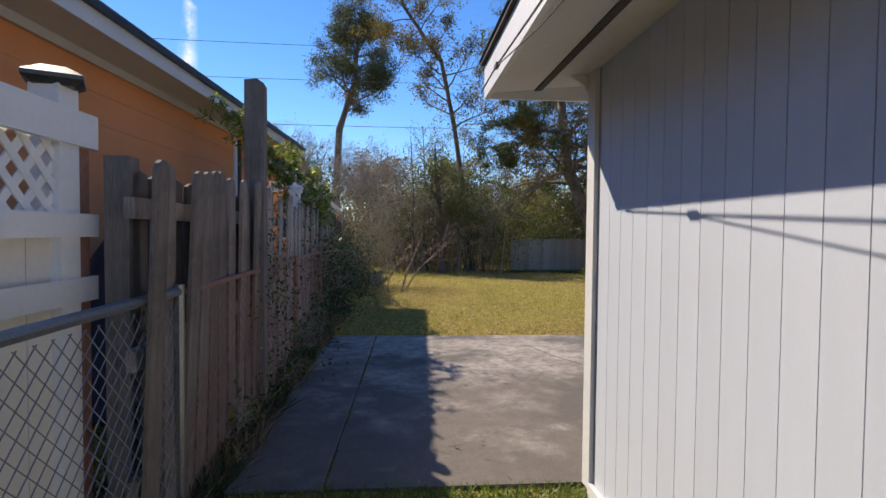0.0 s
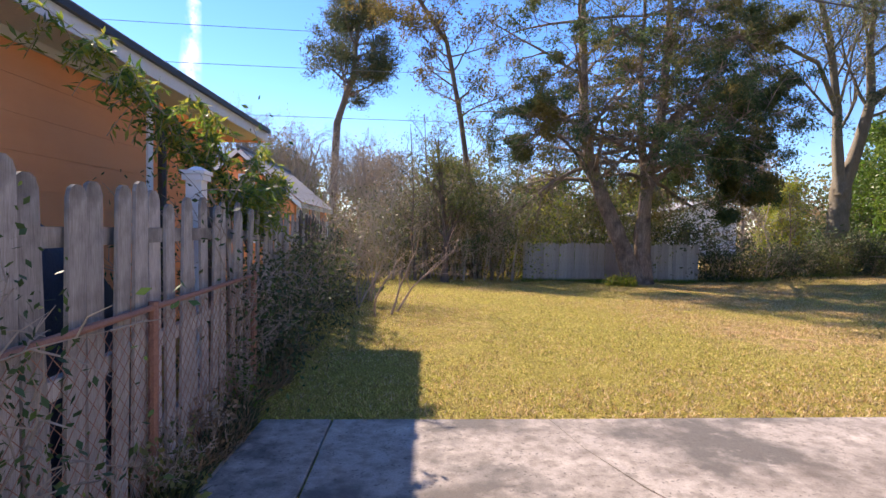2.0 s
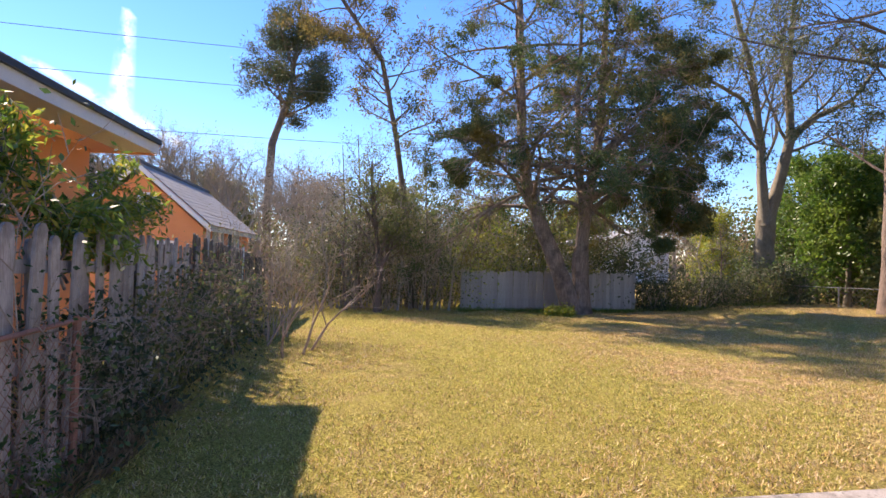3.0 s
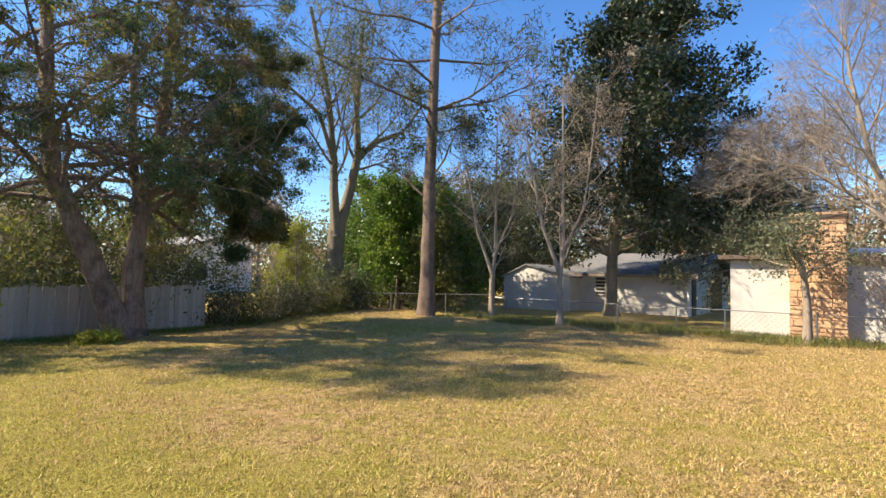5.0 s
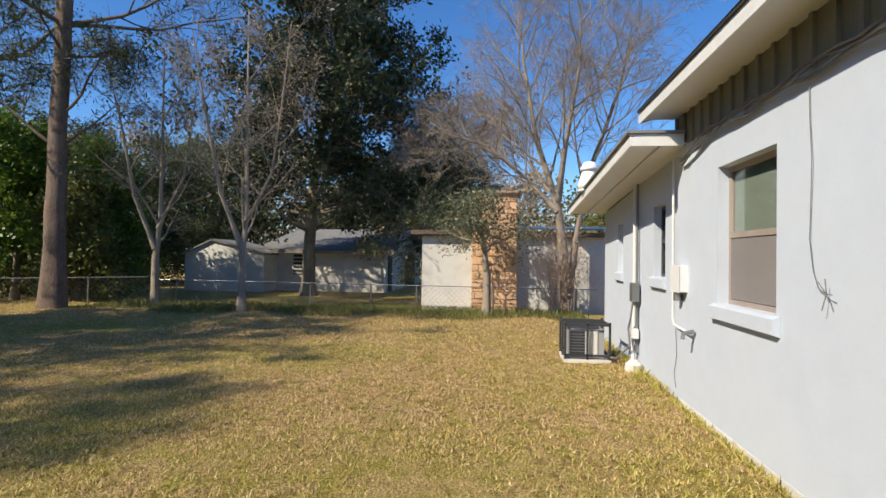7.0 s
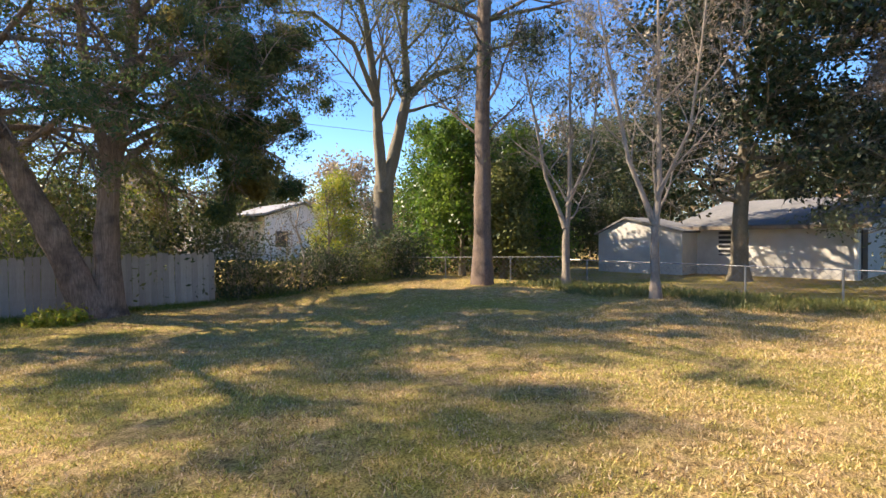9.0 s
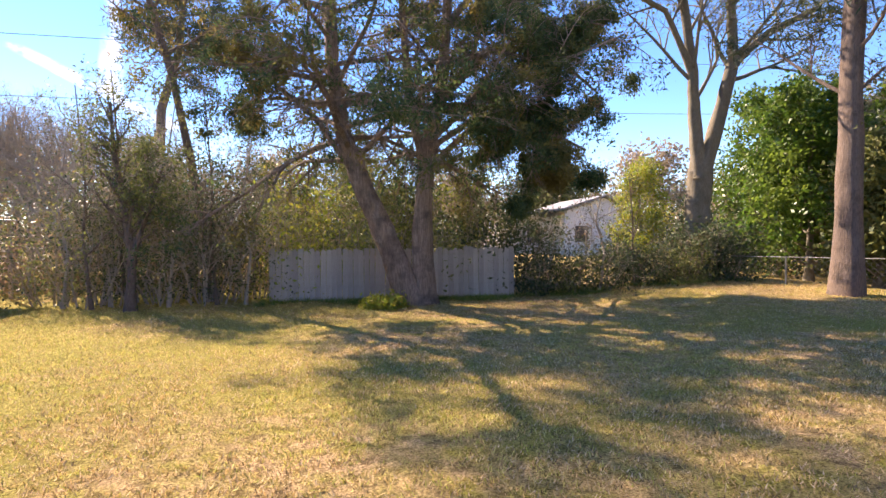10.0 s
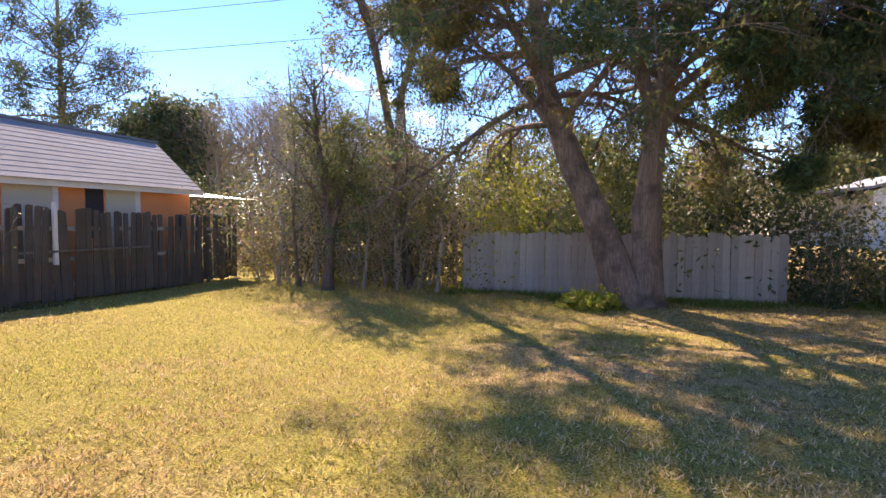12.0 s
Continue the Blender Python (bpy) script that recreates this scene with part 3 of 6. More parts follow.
def build_house():
    holes = [(9.62, 10.66, 1.17, 2.41), (6.95, 7.86, 1.42, 2.50)]
    wall_with_holes("wall_house_back", "white painted stucco house wall with sunlight on it", WX0, WX1, -0.1, 2.80, WY, holes)
    part("base_stain", MB().box(WX0, WX1, WY - 0.004, WY + 0.006, -0.1, 0.05), OFFWHITE, bpy.data.objects["wall_house_back"], "dusty foot of the wall")
    sash_window("window_1", 9.62, 10.66, 1.17, 2.41, WY, "single hung window with a brown frame in a white wall", BROWNFRAME)
    w = sash_window("window_2", 6.95, 7.86, 1.42, 2.50, WY, "white framed window with its blind down", VINYL)
    part("blind", MB().box(6.99, 7.82, WY - 0.155, WY - 0.15, 1.46, 2.46), CURTAIN, w, "pale closed blind")
    # added panel; its grey green stands in for trees mirrored in the pane
    part("blind", MB().box(9.665, 10.615, WY - 0.142, WY - 0.136, 1.79, 2.365), PANETINT, bpy.data.objects["window_1"], "grey green panel coloured as the trees' reflection in the upper pane")
    part("curtain", MB().box(10.36, 10.6, WY - 0.26, WY - 0.24, 1.2, 2.38), CURTAIN, bpy.data.objects["window_1"], "pale curtain drawn to one side")
    part("insect_screen", MB().box(9.67, 10.61, WY - 0.104, WY - 0.10, 1.22, 1.76), SCREEN, bpy.data.objects["window_1"], "brown grey insect screen")
    # board and batten band under the eave
    band = tagged(new("trim_board_and_batten"), "olive grey board and batten band under the eave", "trim", "", "structure")
    part("band_board", MB().box(WX0, WX1, WY - 0.1, WY + 0.012, 2.80, 3.14), BATTEN, band)
    me = MB().box(-0.022, 0.022, 0, 0.03, 2.785, 3.13).mesh("batten", BATTEN)
    x = WX1 - 0.03
    while x > WX0:
        o = part("batten", me, BATTEN, band)
        o.location = (x, WY + 0.012, 0)
        x -= 0.235
    shell = MB().box(WX0, WX0 + WT, -7, WY - WT, -0.1, 3.12).box(WX1 - WT, WX1, -7, WY - WT, -0.1, 3.5).box(WX0, EX1, -7.2, -7, -0.1, 3.1).box(EX1 - WT, EX1, -7, 3.36 - WT, -0.1, 2.4)
    solid("wall_house_sides", shell, STUCCO, "white stucco end walls of the house", "wall", "structure")
    solid("floor_house", MB().box(WX0, EX1, -7, WY - WT, -0.12, 0.02), DARKROOM, "dark floor inside the house", "floor", "structure")
    solid("ceiling_house", MB().box(WX0 + 0.2, WX1 - 0.2, -7, WY - WT, 2.72, 2.76), STUCCO, "plain ceiling inside the house", "ceiling", "structure")
    # main roof
    r = tagged(new("roof_house"), "grey shingle roof with white fascia and soffit", "roof", "", "structure")
    fy = 3.84
    part("soffit", MB().box(WX0 - 0.2, WX1, WY + 0.012, fy - 0.02, 3.135, 3.15), SOFFIT, r)
    part("fascia", MB().box(WX0 - 0.2, WX1 + 0.02, fy - 0.02, fy, 3.10, 3.215), TRIM, r, "white fascia board")
    part("drip_edge", MB().box(WX0 - 0.2, WX1 + 0.02, fy - 0.018, fy + 0.022, 3.219, 3.235), BLACKMETAL, r)
    mb = MB()
    a, b, top = WX0 - 0.25, WX1 + 0.03, 3.24
    mb.v = [(a, fy + 0.03, top), (b, fy + 0.03, top), (b, -2, top + 1.7), (a, -2, top + 1.7), (b, -7.6, top), (a, -7.6, top)]
    mb.f = [(0, 1, 2, 3), (3, 2, 4, 5), (1, 4, 2), (0, 3, 5), (0, 5, 4, 1)]
    part("shingles", mb, SHINGLE, r)
    part("rake_board", MB().prism([(fy, 3.10), (fy, 3.235), (-2, 4.93), (-2, 4.80)], WX1 + 0.031, WX1 + 0.055, Matrix(((0, 1, 0, 0), (1, 0, 0, 0), (0, 0, 1, 0), (0, 0, 0, 1)))), TRIM, r)
    part("gable", MB().prism([(3.3, 3.1), (-2, 4.8), (-6.9, 3.1)], WX1 - 0.12, WX1 - 0.02, Matrix(((0, 1, 0, 0), (1, 0, 0, 0), (0, 0, 1, 0), (0, 0, 0, 1)))), BATTEN, r)
    # lean-to wing, its roof falling away along the house
    ey = 3.37
    holes = [(12.36, 12.86, 1.34, 2.26), (14.62, 15.02, 1.34, 2.16)]
    wall_with_holes("wall_wing", "white stucco wall of the lower wing", WX1, EX1, -0.25, 2.44, ey, holes)
    top = MB().prism([(WX1, 2.44), (EX1, 2.44), (EX1, 2.45), (WX1, 2.80)], ey - WT, ey - 0.001)
    part("wall_top", top, STUCCO, bpy.data.objects["wall_wing"])
    sash_window("window_3", 12.36, 12.86, 1.34, 2.26, ey, "small dark sash window in the wing", BLACKMETAL)
    w4 = sash_window("window_4", 14.62, 15.02, 1.34, 2.16, ey, "small white painted window in the wing", VINYL)
    part("blind", MB().box(14.65, 14.99, ey - 0.155, ey - 0.15, 1.38, 2.12), CURTAIN, w4)
    rw = tagged(new("roof_wing"), "low lean-to roof with wide white soffit", "roof", "", "structure")
    x0, x1, yo = 11.42, 16.5, 4.02
    z0, z1 = 2.80, 2.47
    turn = Matrix.Translation((x0, 0, z0)) @ Matrix.Rotation(math.atan2(z0 - z1, x1 - x0), 4, "Y")
    L = math.hypot(x1 - x0, z0 - z1)
    part("soffit", MB().box(0.02, L, ey, yo - 0.03, 0, 0.015, turn), SOFFIT, rw)
    part("fascia", MB().box(0, L, yo - 0.028, yo, -0.025, 0.105, turn), TRIM, rw, "white fascia board")
    part("fascia", MB().box(0, 0.026, WY + 0.045, yo - 0.03, -0.025, 0.105, turn), TRIM, rw)
    part("roofing", MB().box(-0.03, L + 0.03, WY + 0.045, yo + 0.035, 0.108, 0.135, turn), SHINGLE, rw)
    part("roofing", MB().box(0.36, L + 0.03, -6.5, WY + 0.04, 0.108, 0.135, turn), SHINGLE, rw)
    part("soffit_rib", MB().box(0.02, L - 0.1, ey + 0.30, ey + 0.33, -0.03, 0.0, turn), SOFFIT, rw)
    v = thing("roof_vent", "white conical roof vent with a cap", "vent", (14.6, 3.93, 2.73))
    cone = part("cone", MB().tube([(0, 0, 0), (0, 0, 0.08), (0, 0, 0.26), (0, 0, 0.30)], [0.20, 0.19, 0.13, 0.12], 14), VINYL, v, smooth=True)
    part("cap", MB().tube([(0, 0, 0.30), (0, 0, 0.34), (0, 0, 0.44)], [0.15, 0.155, 0.09], 14), VINYL, cone, smooth=True)
    part("base", MB().tube([(0, 0, -0.04), (0, 0, 0.0)], [0.19, 0.18], 14), VINYL, v)


def build_house_details():
    y = WY + 0.012
    # bundle of cables sagging below the batten band
    c = thing("cable_bundle", "bundle of old grey cables strung along the wall under the eave", "cable")
    rng = np.random.default_rng(5)
    for k in range(4):
        pts = []
        for i in range(30):
            x = 11.5 - i * 0.18
            pts.append((x, y + 0.03 + 0.012 * k + rng.normal() * 0.006, 2.74 - 0.16 * smooth(10.6, 11.6, x) + 0.014 * k + 0.018 * math.sin(i * 1.3 + k) + rng.normal() * 0.008))
        part("cable", MB().tube(pts, 0.010, 5), WIRE, c)
    h = thing("hanging_wire", "thin dark wire hanging down the white wall with a frayed end", "wire")
    pts = [(9.20, y, 2.70), (9.19, y, 2.45), (9.16, y + 0.005, 2.2), (9.18, y, 1.9), (9.19, y, 1.7), (9.15, y, 1.5), (9.08, y + 0.01, 1.40), (8.98, y + 0.02, 1.37)]
    part("wire", MB().tube(pts, 0.003, 5), WIRE, h)
    for dx, dz in ((0.02, 0.09), (-0.05, 0.07), (0.06, -0.05), (-0.01, -0.1), (0.09, 0.0)):
        part("strand", MB().tube([(8.98, y + 0.02, 1.37), (8.98 - dx, y + 0.04, 1.37 + dz)], 0.003, 4), WIRE, h)
    m = thing("service_box", "white electrical box with a grey meter below it", "electrical box", (11.55, WY, 1.22))
    case = part("box", MB().box(-0.13, 0.12, 0.0, 0.09, 0.0, 0.28), TRIM, m)
    part("lid", MB().box(-0.14, 0.13, 0.092, 0.10, -0.005, 0.285), TRIM, case)
    part("meter", MB().tube([(0.03, 0.05, -0.005), (0.03, 0.05, -0.10)], 0.045, 10), GALV, m, "dark grey fitting")
    p = thing("service_pipe", "white painted conduit running down the wall", "conduit", (11.78, WY, 0))
    part("pipe", MB().tube([(0.05, 0.03, 2.70), (0.03, 0.03, 2.1), (0.03, 0.03, 1.5), (0.02, 0.03, 0.9), (-0.02, 0.03, 0.84), (-0.55, 0.03, 0.80)], 0.014, 8), TRIM, p)
    part("tap", MB().tube([(-0.60, 0.02, 0.84), (-0.60, 0.12, 0.82), (-0.60, 0.13, 0.76)], 0.022, 8), GALV, p, "small grey outdoor tap")
    part("thin_wire", MB().tube([(-0.05, 0.02, 0.8), (-0.08, 0.02, 0.5), (-0.02, 0.025, 0.3), (-0.06, 0.02, 0.15)], 0.004, 4), WIRE, p)
    q = thing("drain_pipes", "white drain pipes with a grey box beside the wing window", "pipe", (13.55, 3.37, 0))
    part("pipe", MB().tube([(0.10, 0.05, 2.62), (0.10, 0.05, 1.2), (0.08, 0.06, 0.6), (0.05, 0.08, 0.05)], 0.028, 8), TRIM, q)
    part("pipe", MB().tube([(0.0, 0.04, 2.66), (0.0, 0.04, 0.2)], 0.018, 8), GALV, q)
    part("switch_box", MB().box(-0.10, 0.06, 0.03, 0.13, 0.95, 1.22), GALV, q, "grey disconnect box")
    part("switch_box", MB().box(-0.08, 0.05, 0.03, 0.12, 0.42, 0.56), TRIM, q)
    part("hose", MB().tube([(-0.02, 0.1, 0.95), (-0.05, 0.14, 0.7), (0.03, 0.15, 0.55), (-0.03, 0.14, 0.3), (0.1, 0.3, 0.10), (0.4, 0.45, 0.06)], 0.016, 6), WIRE, q)
    part("stone_block", MB().tube([(-0.25, 0.14, 0.0), (-0.27, 0.14, 0.09), (-0.25, 0.14, 0.14)], [0.13, 0.12, 0.06], 7), OFFWHITE, q)
    # marks and patches on the wall
    d = thing("wall_patches", "rough filler patches low on the white wall", "wall patch", (0, WY, 0))
    rng = np.random.default_rng(8)
    for x, z, s in ((8.40, 0.80, 0.05), (8.41, 0.70, 0.04), (8.38, 0.56, 0.06), (8.34, 0.49, 0.05), (8.36, 0.33, 0.07), (8.27, 0.31, 0.06), (8.30, 0.24, 0.05), (12.05, 0.55, 0.02)):
        ring = [(x + s * 0.6 * rng.uniform(0.4, 1.0) * math.cos(a), z + s * rng.uniform(0.5, 1.3) * math.sin(a)) for a in np.linspace(0, 6.283, 9)[:-1]]
        part("patch", MB().prism(ring, 0.0, 0.0016), STUCCO, d)
    chips = thing("wall_chips", "dark chips broken out of the white wall near the ground", "wall damage", (0, WY, 0))
    for x0, x1, za, zb, w in ((8.31, 8.42, 0.535, 0.565, 0.010), (8.22, 8.33, 0.245, 0.275, 0.030), (8.30, 8.40, 0.285, 0.270, 0.018), (8.385, 8.40, 0.80, 0.81, 0.012)):
        n = 7
        low = [(x0 + (x1 - x0) * i / n, za + (zb - za) * i / n - w * rng.uniform(0.1, 0.5)) for i in range(n + 1)]
        high = [(x0 + (x1 - x0) * i / n, za + (zb - za) * i / n + w * rng.uniform(0.1, 0.5)) for i in range(n, -1, -1)]
        part("chip", MB().prism(low + high, 0.0, 0.003), DARKGAP, chips)
    # air conditioner in its cage
    a = thing("air_conditioner", "grey outdoor air conditioner inside a black steel cage", "air conditioner", (13.78, 3.74, gz(14, 4)))
    W, D, H = 0.66, 0.66, 0.60
    part("pad", MB().box(-0.02, W + 0.02, -0.02, D + 0.02, -0.04, 0.04), OFFWHITE, a, "pale concrete pad")
    body = part("body", MB().box(0.07, W - 0.07, 0.07, D - 0.07, 0.04, 0.48), ACGREY, a)
    part("top_grille", MB().tube([(W / 2, D / 2, 0.48), (W / 2, D / 2, 0.50)], [0.24, 0.22], 18), BLACKMETAL, a)
    for k in range(9):
        part("louvre", MB().box(0.09, W - 0.09, D - 0.068, D - 0.056, 0.07 + k * 0.044, 0.095 + k * 0.044), ACGREY, body)
        part("louvre", MB().box(0.056, 0.068, D * 0.55, D - 0.09, 0.07 + k * 0.044, 0.095 + k * 0.044), BLACKMETAL, body)
    part("side_panel", MB().box(0.054, 0.066, D * 0.26, D * 0.53, 0.06, 0.47), OFFWHITE, body, "pale metal label panel")
    cage = MB()
    s = 0.016
    for x, yy in ((0, 0), (W, 0), (0, D), (W, D), (W / 2, D), (0, D / 2)):
        cage.box(x - s, x + s, yy - s, yy + s, -0.03, H)
    for z in (0.10, 0.56):
        cage.box(0, W, -s, s, z - s, z + s).box(0, W, D - s, D + s, z - s, z + s).box(-s, s, 0, D, z - s, z + s).box(W - s, W + s, 0, D, z - s, z + s)
    bars = part("cage_frame", cage, BLACKMETAL, a, "black square steel bars")
    for k in range(5):
        t = 0.11 + k * 0.11
        part("cage_bar", MB().tube([(t, -0.0, H - 0.03), (t, D, H - 0.03)], 0.008, 5), BLACKMETAL, bars)


build_house()
build_house_details()


# ---- neighbours ----
def courses(parent, name, x, y0, y1, z0, z1, rise, run, lap, material):
    """Overlapping rows of roofing from the eave up to the ridge, along y."""
    n = max(int(math.hypot(run, z1 - z0) / lap), 2)
    for k in range(n):
        f, g = k / n, (k + 1.12) / n
        mb = MB()
        a, b = x - run * f, x - run * min(g, 1)
        za, zb = z0 + rise * f, z0 + rise * min(g, 1)
        mb.v = [(a, y0, za + 0.010), (a, y1, za + 0.010), (b, y1, zb + 0.002), (b, y0, zb + 0.002), (a, y0, za), (a, y1, za), (b, y1, zb - 0.02), (b, y0, zb - 0.02)]
        mb.f = [(0, 1, 2, 3), (7, 6, 5, 4), (4, 5, 1, 0), (5, 6, 2, 1), (6, 7, 3, 2), (7, 4, 0, 3)]
        part(name, mb, material, parent)


def build_orange_house():
    h = thing("orange_house", "orange painted neighbour house with a light grey shingle roof", "house", (-0.13, 0, -0.04), turn=-2.3)
    wx, y0, y1 = -1.85, -8.0, 8.9
    for z in np.arange(0.0, 3.0, 0.29):
        part("siding_board", MB().prism([(0, 0), (0.008, 0.0), (0.004, 0.2885), (0, 0.2885)], y0, y1, pose(wx, 0, z)), ORANGE, h)
    part("wall", MB().box(wx - 0.25, wx - 0.002, y0, y1, -0.2, 3.0), ORANGE, h)
    part("corner_board", MB().box(wx - 0.02, wx + 0.03, y1 - 0.08, y1 + 0.03, -0.2, 2.95), VINYL, h, "white corner board")
    part("wall", MB().box(-2.6, -2.25, y1 - 0.1, 11.7, -0.2, 2.94), ORANGE, h)
    part("downpipe", MB().tube([(-2.0, 9.5, -0.1), (-2.0, 9.5, 2.9)], 0.05, 8), BLACKMETAL, h, "dark downpipe")
    part("soffit", MB().box(wx, -1.38, y0, 11.75, 2.93, 2.95), SOFFIT, h, "brownish soffit boards")
    part("fascia", MB().box(-1.40, -1.375, y0, 11.8, 2.92, 3.10), TRIM, h, "white fascia board")
    part("frieze", MB().box(wx + 0.024, wx + 0.05, y0, y1, 2.85, 2.93), SOFFIT, h)
    part("gutter", MB().box(-1.374, -1.33, y0, 11.8, 3.06, 3.12), BLACKMETAL, h)
    courses(h, "roof_course", -1.33, y0, 11.85, 3.12, 4.2, 1.15, 3.6, 0.28, LIGHTSHINGLE)
    part("gable_end", MB().prism([(-5.4, 2.9), (-1.4, 2.9), (-3.4, 4.0)], 11.74, 11.78), ORANGE, h)
    g = thing("orange_rear_wing", "orange rear wing of the neighbour house with a steep grey roof", "house", (-2.7, 15.8, -0.3))
    part("wall", MB().prism([(-1.35, 0), (1.30, 0), (1.30, 2.30), (0, 3.46), (-1.35, 2.30)], 0, 5.3), ORANGE, g)
    for a, b, col in ((0.25, 0.5, VINYL), (0.8, 1.7, CREAM), (1.7, 1.82, VINYL), (2.85, 3.6, CREAM), (3.6, 3.74, VINYL)):
        part("panel", MB().box(1.30, 1.33, a, b, 0.8, 2.28), col, g, "pale painted panel")
    part("window", MB().box(1.30, 1.325, 2.4, 2.8, 1.2, 2.26), BLACKMETAL, g, "dark window")
    part("fascia", MB().box(1.44, 1.47, -0.15, 5.6, 2.24, 2.36), VINYL, g, "white fascia board")
    part("rake_board", MB().prism([(1.5, 2.20), (0, 3.52), (0, 3.64), (1.5, 2.34)], -0.16, -0.13), VINYL, g)
    part("rake_board", MB().prism([(-1.5, 2.20), (0, 3.52), (0, 3.64), (-1.5, 2.34)], -0.16, -0.13), VINYL, g)
    vent = part("vent", MB().box(-0.02, 0.36, -0.05, 0, 2.70, 3.02), VINYL, g, "white louvred vent")
    for k in range(5):
        part("louvre", MB().box(0.0, 0.34, -0.065, -0.05, 2.73 + k * 0.055, 2.755 + k * 0.055), SOFFIT, vent)
    win = part("window", MB().box(0.25, 0.8, -0.04, 0, 1.35, 2.0), VINYL, g, "white framed window")
    part("pane", MB().box(0.30, 0.75, -0.05, -0.042, 1.4, 1.92), BLACKMETAL, win)
    courses(g, "roof_course", 1.52, -0.15, 5.5, 2.36, 3.62, 1.30, 1.52, 0.16, LIGHTSHINGLE)
    back = MB()
    back.v = [(0, -0.15, 3.66), (-1.55, -0.15, 2.34), (-1.55, 5.5, 2.34), (0, 5.5, 3.66), (0, -0.15, 3.60), (-1.55, -0.15, 2.28), (-1.55, 5.5, 2.28), (0, 5.5, 3.60)]
    back.f = [(3, 2, 1, 0), (4, 5, 6, 7), (1, 5, 4, 0), (2, 6, 5, 1), (3, 7, 6, 2)]
    part("roof_slope", back, LIGHTSHINGLE, g)
    part("ridge_cap", MB().tube([(0, -0.15, 3.66), (0, 5.5, 3.66)], 0.06, 6), SHINGLE, g)
    s = thing("shed_awning", "pale corrugated awning over a dark lean-to behind the fence", "awning", (-2.3, 20.9, 0))
    part("sheet", MB().box(-1.2, 0.9, 0, 3.2, 0, 0.03, pose(0, 0, 1.98, 0, 6, 0)), GALV, s)
    part("post", MB().box(0.7, 0.78, 0.1, 0.18, -0.3, 1.9), FENCEWOOD, s)
    part("post", MB().box(0.7, 0.78, 2.9, 2.98, -0.3, 1.9), FENCEWOOD, s)


def build_block_building():
    """Pale block building with its stone chimney at the far end of the lawn."""
    z0 = -0.3
    b = thing("block_building", "off-white block building with a flat dark roof edge", "building", (21.85, 0, z0))
    part("wall", MB().box(0, 6, 5.6, 7.83, 0, 2.52), OFFWHITE, b)
    part("wall", MB().box(0.08, 6, -4.0, 5.6, 0, 2.5), OFFWHITE, b)
    part("roof_edge", MB().box(-0.25, 6.3, 6.3, 8.15, 2.55, 2.68), BARK_PINE, b, "dark brown roof edge")
    part("roof_edge", MB().box(-0.15, 6.3, -4.2, 4.85, 2.50, 2.64), BARK_PINE, b)
    part("metal_roof", MB().box(-0.2, 6.3, -4.2, 4.85, 0, 0.04, pose(0, 0, 2.72, 0, -4, 0)), GALV, b, "pale metal roofing")
    c = thing("stone_chimney", "tan stone chimney with a metal cap", "chimney", (21.62, 4.90, z0))
    part("core", MB().box(0.006, 0.8, 0.03, 1.35, 0, 3.75), MORTAR, c)
    rng = np.random.default_rng(11)
    z = 0.02
    while z < 3.70:
        hgt = rng.uniform(0.09, 0.26)
        y = 0.0
        while y < 1.36:
            w = min(rng.uniform(0.16, 0.42), 1.38 - y)
            if 1.38 - y - w < 0.1:
                w = 1.38 - y
            p = rng.uniform(0.008, 0.03)
            mb, e = MB(), 0.006
            mb.v = [(0.04, y + e, z + e), (0.04, y + w - e, z + e), (0.04, y + w - e, z + hgt - e), (0.04, y + e, z + hgt - e)]
            j = lambda: rng.uniform(0.008, 0.03)
            mb.v += [(-p, y + j(), z + j()), (-p, y + w - j(), z + j()), (-p, y + w - j(), z + hgt - j()), (-p, y + j(), z + hgt - j())]
            mb.f = [(4, 7, 6, 5), (0, 4, 5, 1), (1, 5, 6, 2), (2, 6, 7, 3), (3, 7, 4, 0)]
            part("stone", mb, STONE, c)
            y += w
        z += hgt
    part("slab", MB().box(-0.06, 0.86, -0.05, 1.43, 3.75, 3.82), BARK_PINE, c, "dark slab")
    flue = part("flue", MB().tube([(0.4, 0.7, 3.82), (0.4, 0.7, 4.04)], 0.2, 12), GALV, c)
    part("flue_cap", MB().tube([(0.4, 0.7, 4.06), (0.4, 0.7, 4.12)], [0.30, 0.24], 12), GALV, flue)


